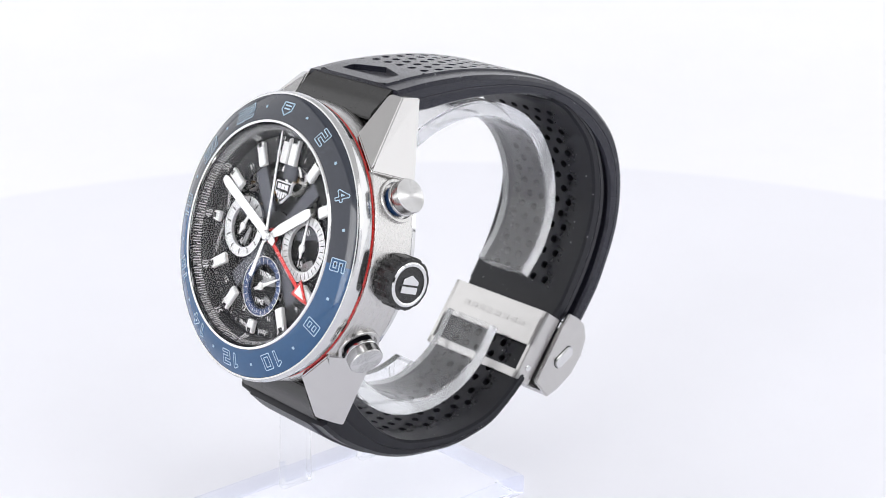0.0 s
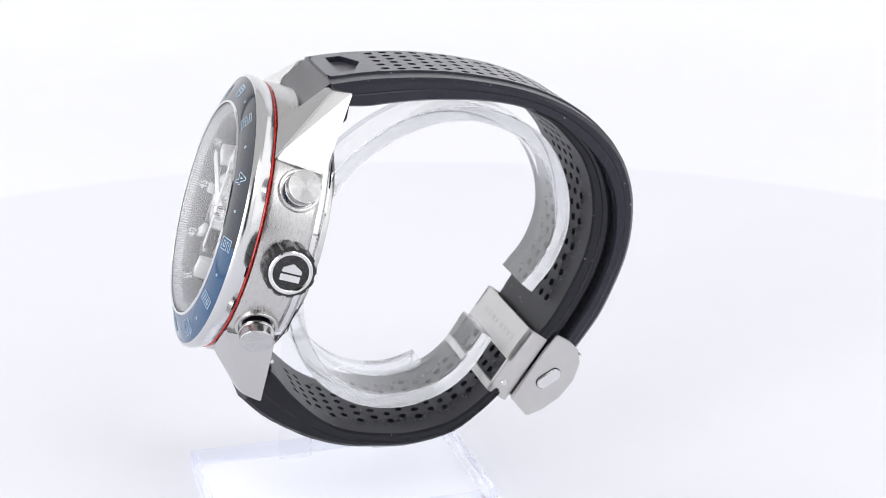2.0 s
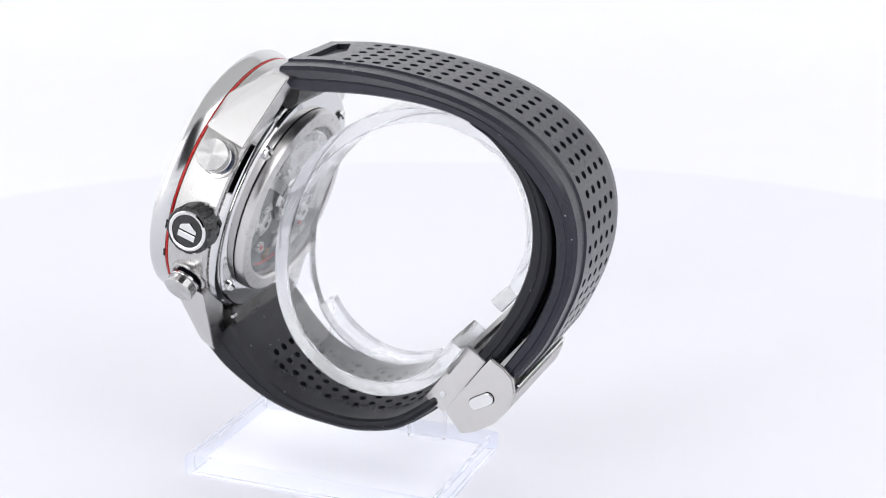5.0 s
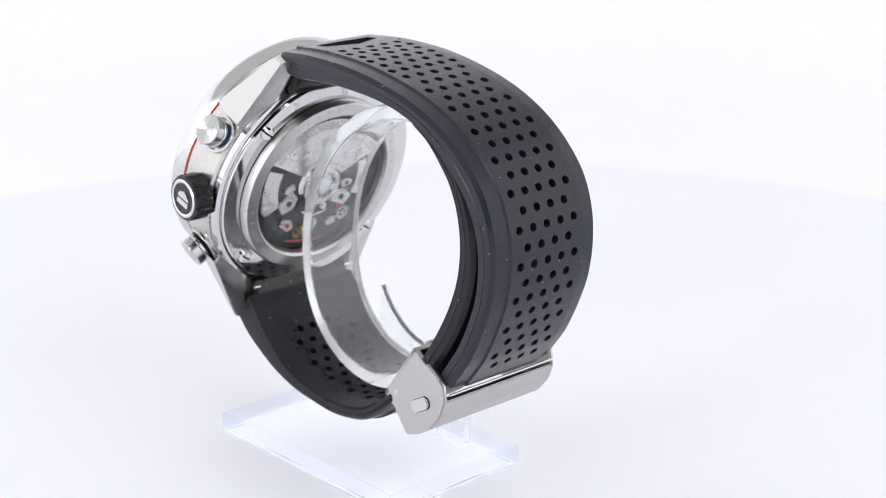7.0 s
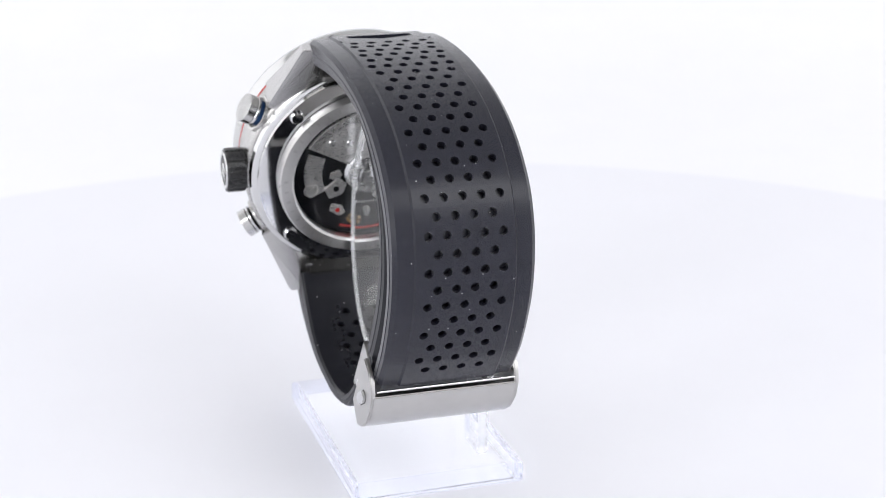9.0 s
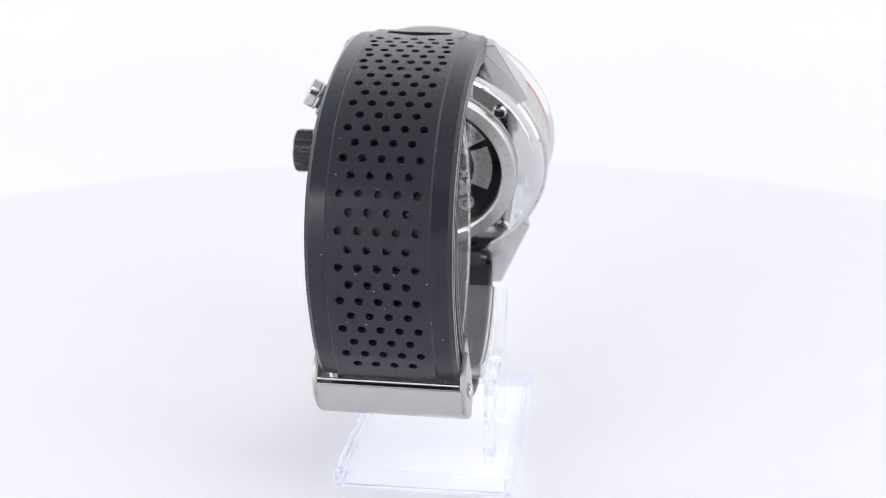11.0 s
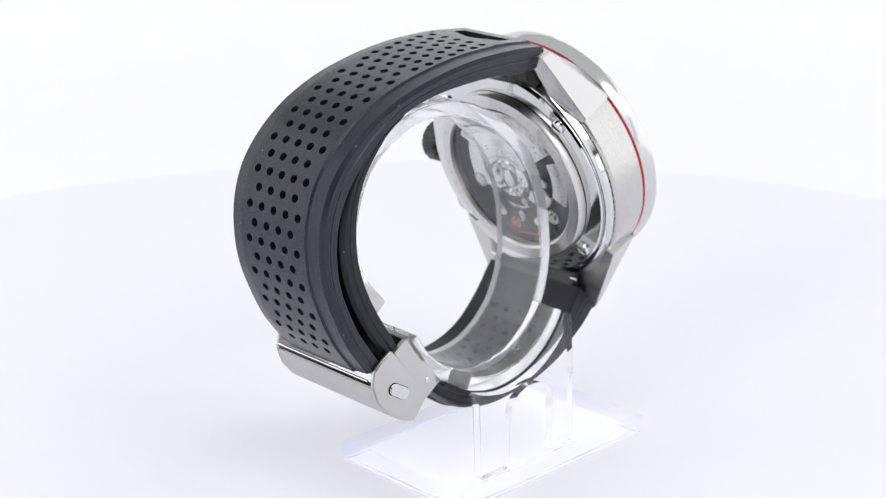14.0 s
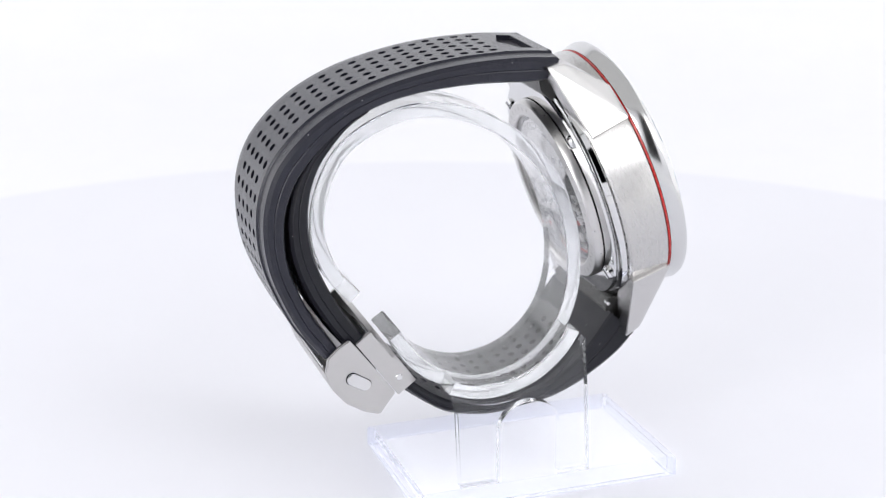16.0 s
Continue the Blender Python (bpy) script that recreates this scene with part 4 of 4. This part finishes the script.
def build_stand():
    x0, x1, y0, y1, foot = -14.6, 16.2, -40.9, 7.2, -85.65
    acrylic("base_plate", prism([(x0 + 1.2, y0 + 1.2), (x1 - 1.2, y0 + 1.2), (x1 - 1.2, y1 - 1.2), (x0 + 1.2, y1 - 1.2)], pose(0, 0, foot), 3.4, 0.2), "flat clear base plate", BASE_ACRYLIC)
    for ax, ay, bx, by in ((x0, y0, x1, y0), (x1, y0, x1, y1), (x1, y1, x0, y1), (x0, y1, x0, y0)):
        turn, long = math.degrees(math.atan2(by - ay, bx - ax)), math.hypot(bx - ax, by - ay)
        acrylic("plate_edge", prism([(0.1, 0.0), (long - 0.1, 0.0), (long - 1.2, 1.15), (1.2, 1.15)], pose(ax, ay, foot, 0, 0, turn), 3.4, 0.15), "pale blue polished edge of the base plate", BLUE_ACRYLIC)
    path, _ = spline([(-0.6, -55.2), (5.0, -57.4), (12.0, -57.6), (19.0, -54.6), (24.6, -48.6), (26.6, -40.0), (25.4, -32.6), (21.5, -25.8), (15.5, -20.2), (8.0, -16.3), (0.0, -14.9), (-8.0, -15.5), (-16.2, -18.3), (-22.4, -23.5),
                      (-25.6, -31.0), (-25.0, -39.0), (-21.4, -45.2), (-16.6, -48.9), (-10.2, -51.0)], 90)
    tang = np.gradient(path, axis=0)
    tang /= np.linalg.norm(tang, axis=1)[:, None]
    bm = bmesh.new()
    rings = []
    for (y, z), (ty, tz) in zip(path, tang):
        ny, nz = -tz, ty
        sec = [(-8.0, -0.5), (-7.7, -0.8), (2.7, -0.8), (3.0, -0.5), (3.0, 1.5), (2.7, 1.8), (-7.7, 1.8), (-8.0, 1.5)]
        rings.append([bm.verts.new(TO_STAND @ Vector((x * 0.001, (y - ny * (d - 0.9)) * 0.001, (z - nz * (d - 0.9)) * 0.001)) * 1000) for x, d in sec])
    strips = ([(-8.02, -0.55), (-8.02, 1.55), (-7.9, 1.62), (-7.9, -0.62)], [(2.9, -0.62), (2.9, 1.62), (3.02, 1.55), (3.02, -0.55)])
    for a, b in zip(rings, rings[1:]):
        for j in range(8):
            bm.faces.new((a[j], a[(j + 1) % 8], b[(j + 1) % 8], b[j]))
    bm.faces.new(rings[0])
    bm.faces.new(rings[-1])
    acrylic("cuff", bm, "C-shaped clear cuff inside the strap", MILKY_ACRYLIC)
    # the matt cut edges of the cuff
    for strip in strips:
        bm = bmesh.new()
        rings = []
        for (y, z), (ty, tz) in zip(path, tang):
            rings.append([bm.verts.new(TO_STAND @ Vector((x * 0.001, (y + tz * (d - 0.9)) * 0.001, (z - ty * (d - 0.9)) * 0.001)) * 1000) for x, d in strip])
        for a, b in zip(rings, rings[1:]):
            for j in range(4):
                bm.faces.new((a[j], a[(j + 1) % 4], b[(j + 1) % 4], b[j]))
        bm.faces.new(rings[0])
        bm.faces.new(rings[-1])
        acrylic("cuff_edge", bm, "pale matt cut edge of the cuff", EDGE_ACRYLIC)
    # the lower cuff is wider: a lip reaches out over the upright
    low = [k for k in range(len(path)) if path[k][0] < -13.0 and -46.4 < path[k][1] < -21.3]

    def at(k, x, d):
        (y, z), (ty, tz) = path[k], tang[k]
        return TO_STAND @ Vector((x * 0.001, (y + tz * (d - 0.9)) * 0.001, (z - ty * (d - 0.9)) * 0.001)) * 1000

    for name, sec, label, mat in (("cuff_lip", [(-13.0, -0.5), (-13.0, 1.5), (-12.7, 1.8), (-8.06, 1.8), (-8.06, -0.8), (-12.7, -0.8)], "wider clear lip of the lower cuff", MILKY_ACRYLIC),
                                  ("cuff_edge", [(-13.14, -0.55), (-13.14, 1.55), (-13.02, 1.62), (-13.02, -0.62)], "pale matt cut edge of the lip", EDGE_ACRYLIC)):
        bm = bmesh.new()
        rings = [[bm.verts.new(at(k, x, d)) for x, d in sec] for k in low]
        for a, b in zip(rings, rings[1:]):
            for j in range(len(sec)):
                bm.faces.new((a[j], a[(j + 1) % len(sec)], b[(j + 1) % len(sec)], b[j]))
        bm.faces.new(rings[0])
        bm.faces.new(rings[-1])
        acrylic(name, bm, label, mat)
    # upright under the lip, with an arch cut out of its foot
    crest = [tuple(at(k, -13.2, 1.85))[1:] for k in low]
    arch = [(-8.6, -84.0)] + [(-14.2 + 5.6 * math.cos(math.pi * k / 20), -74.0 + 4.8 * math.sin(math.pi * k / 20)) for k in range(21)] + [(-19.8, -84.0)]
    outline = arch + [(-25.6, -84.0), (crest[0][0] - 0.6, -66.6)] + crest + [(crest[-1][0] - 0.8, -70.0), (-1.6, -84.0)]
    acrylic("upright", prism(outline, Matrix(((0, 0, 1, -10.8), (1, 0, 0, 0), (0, 1, 0, 0), (0, 0, 0, 1))), 1.8, 0.12), "clear upright with an arched foot")


build_stand()


def motions():
    steps = [0.5 * k for k in range(33)]
    for thing, rest in ((turntable, Matrix()), (stand, STAND), (watch, WATCH)):
        walk(thing, [(t, pose(0, 0, 0, 0, 0, SPIN * t) @ rest) for t in steps])


motions()
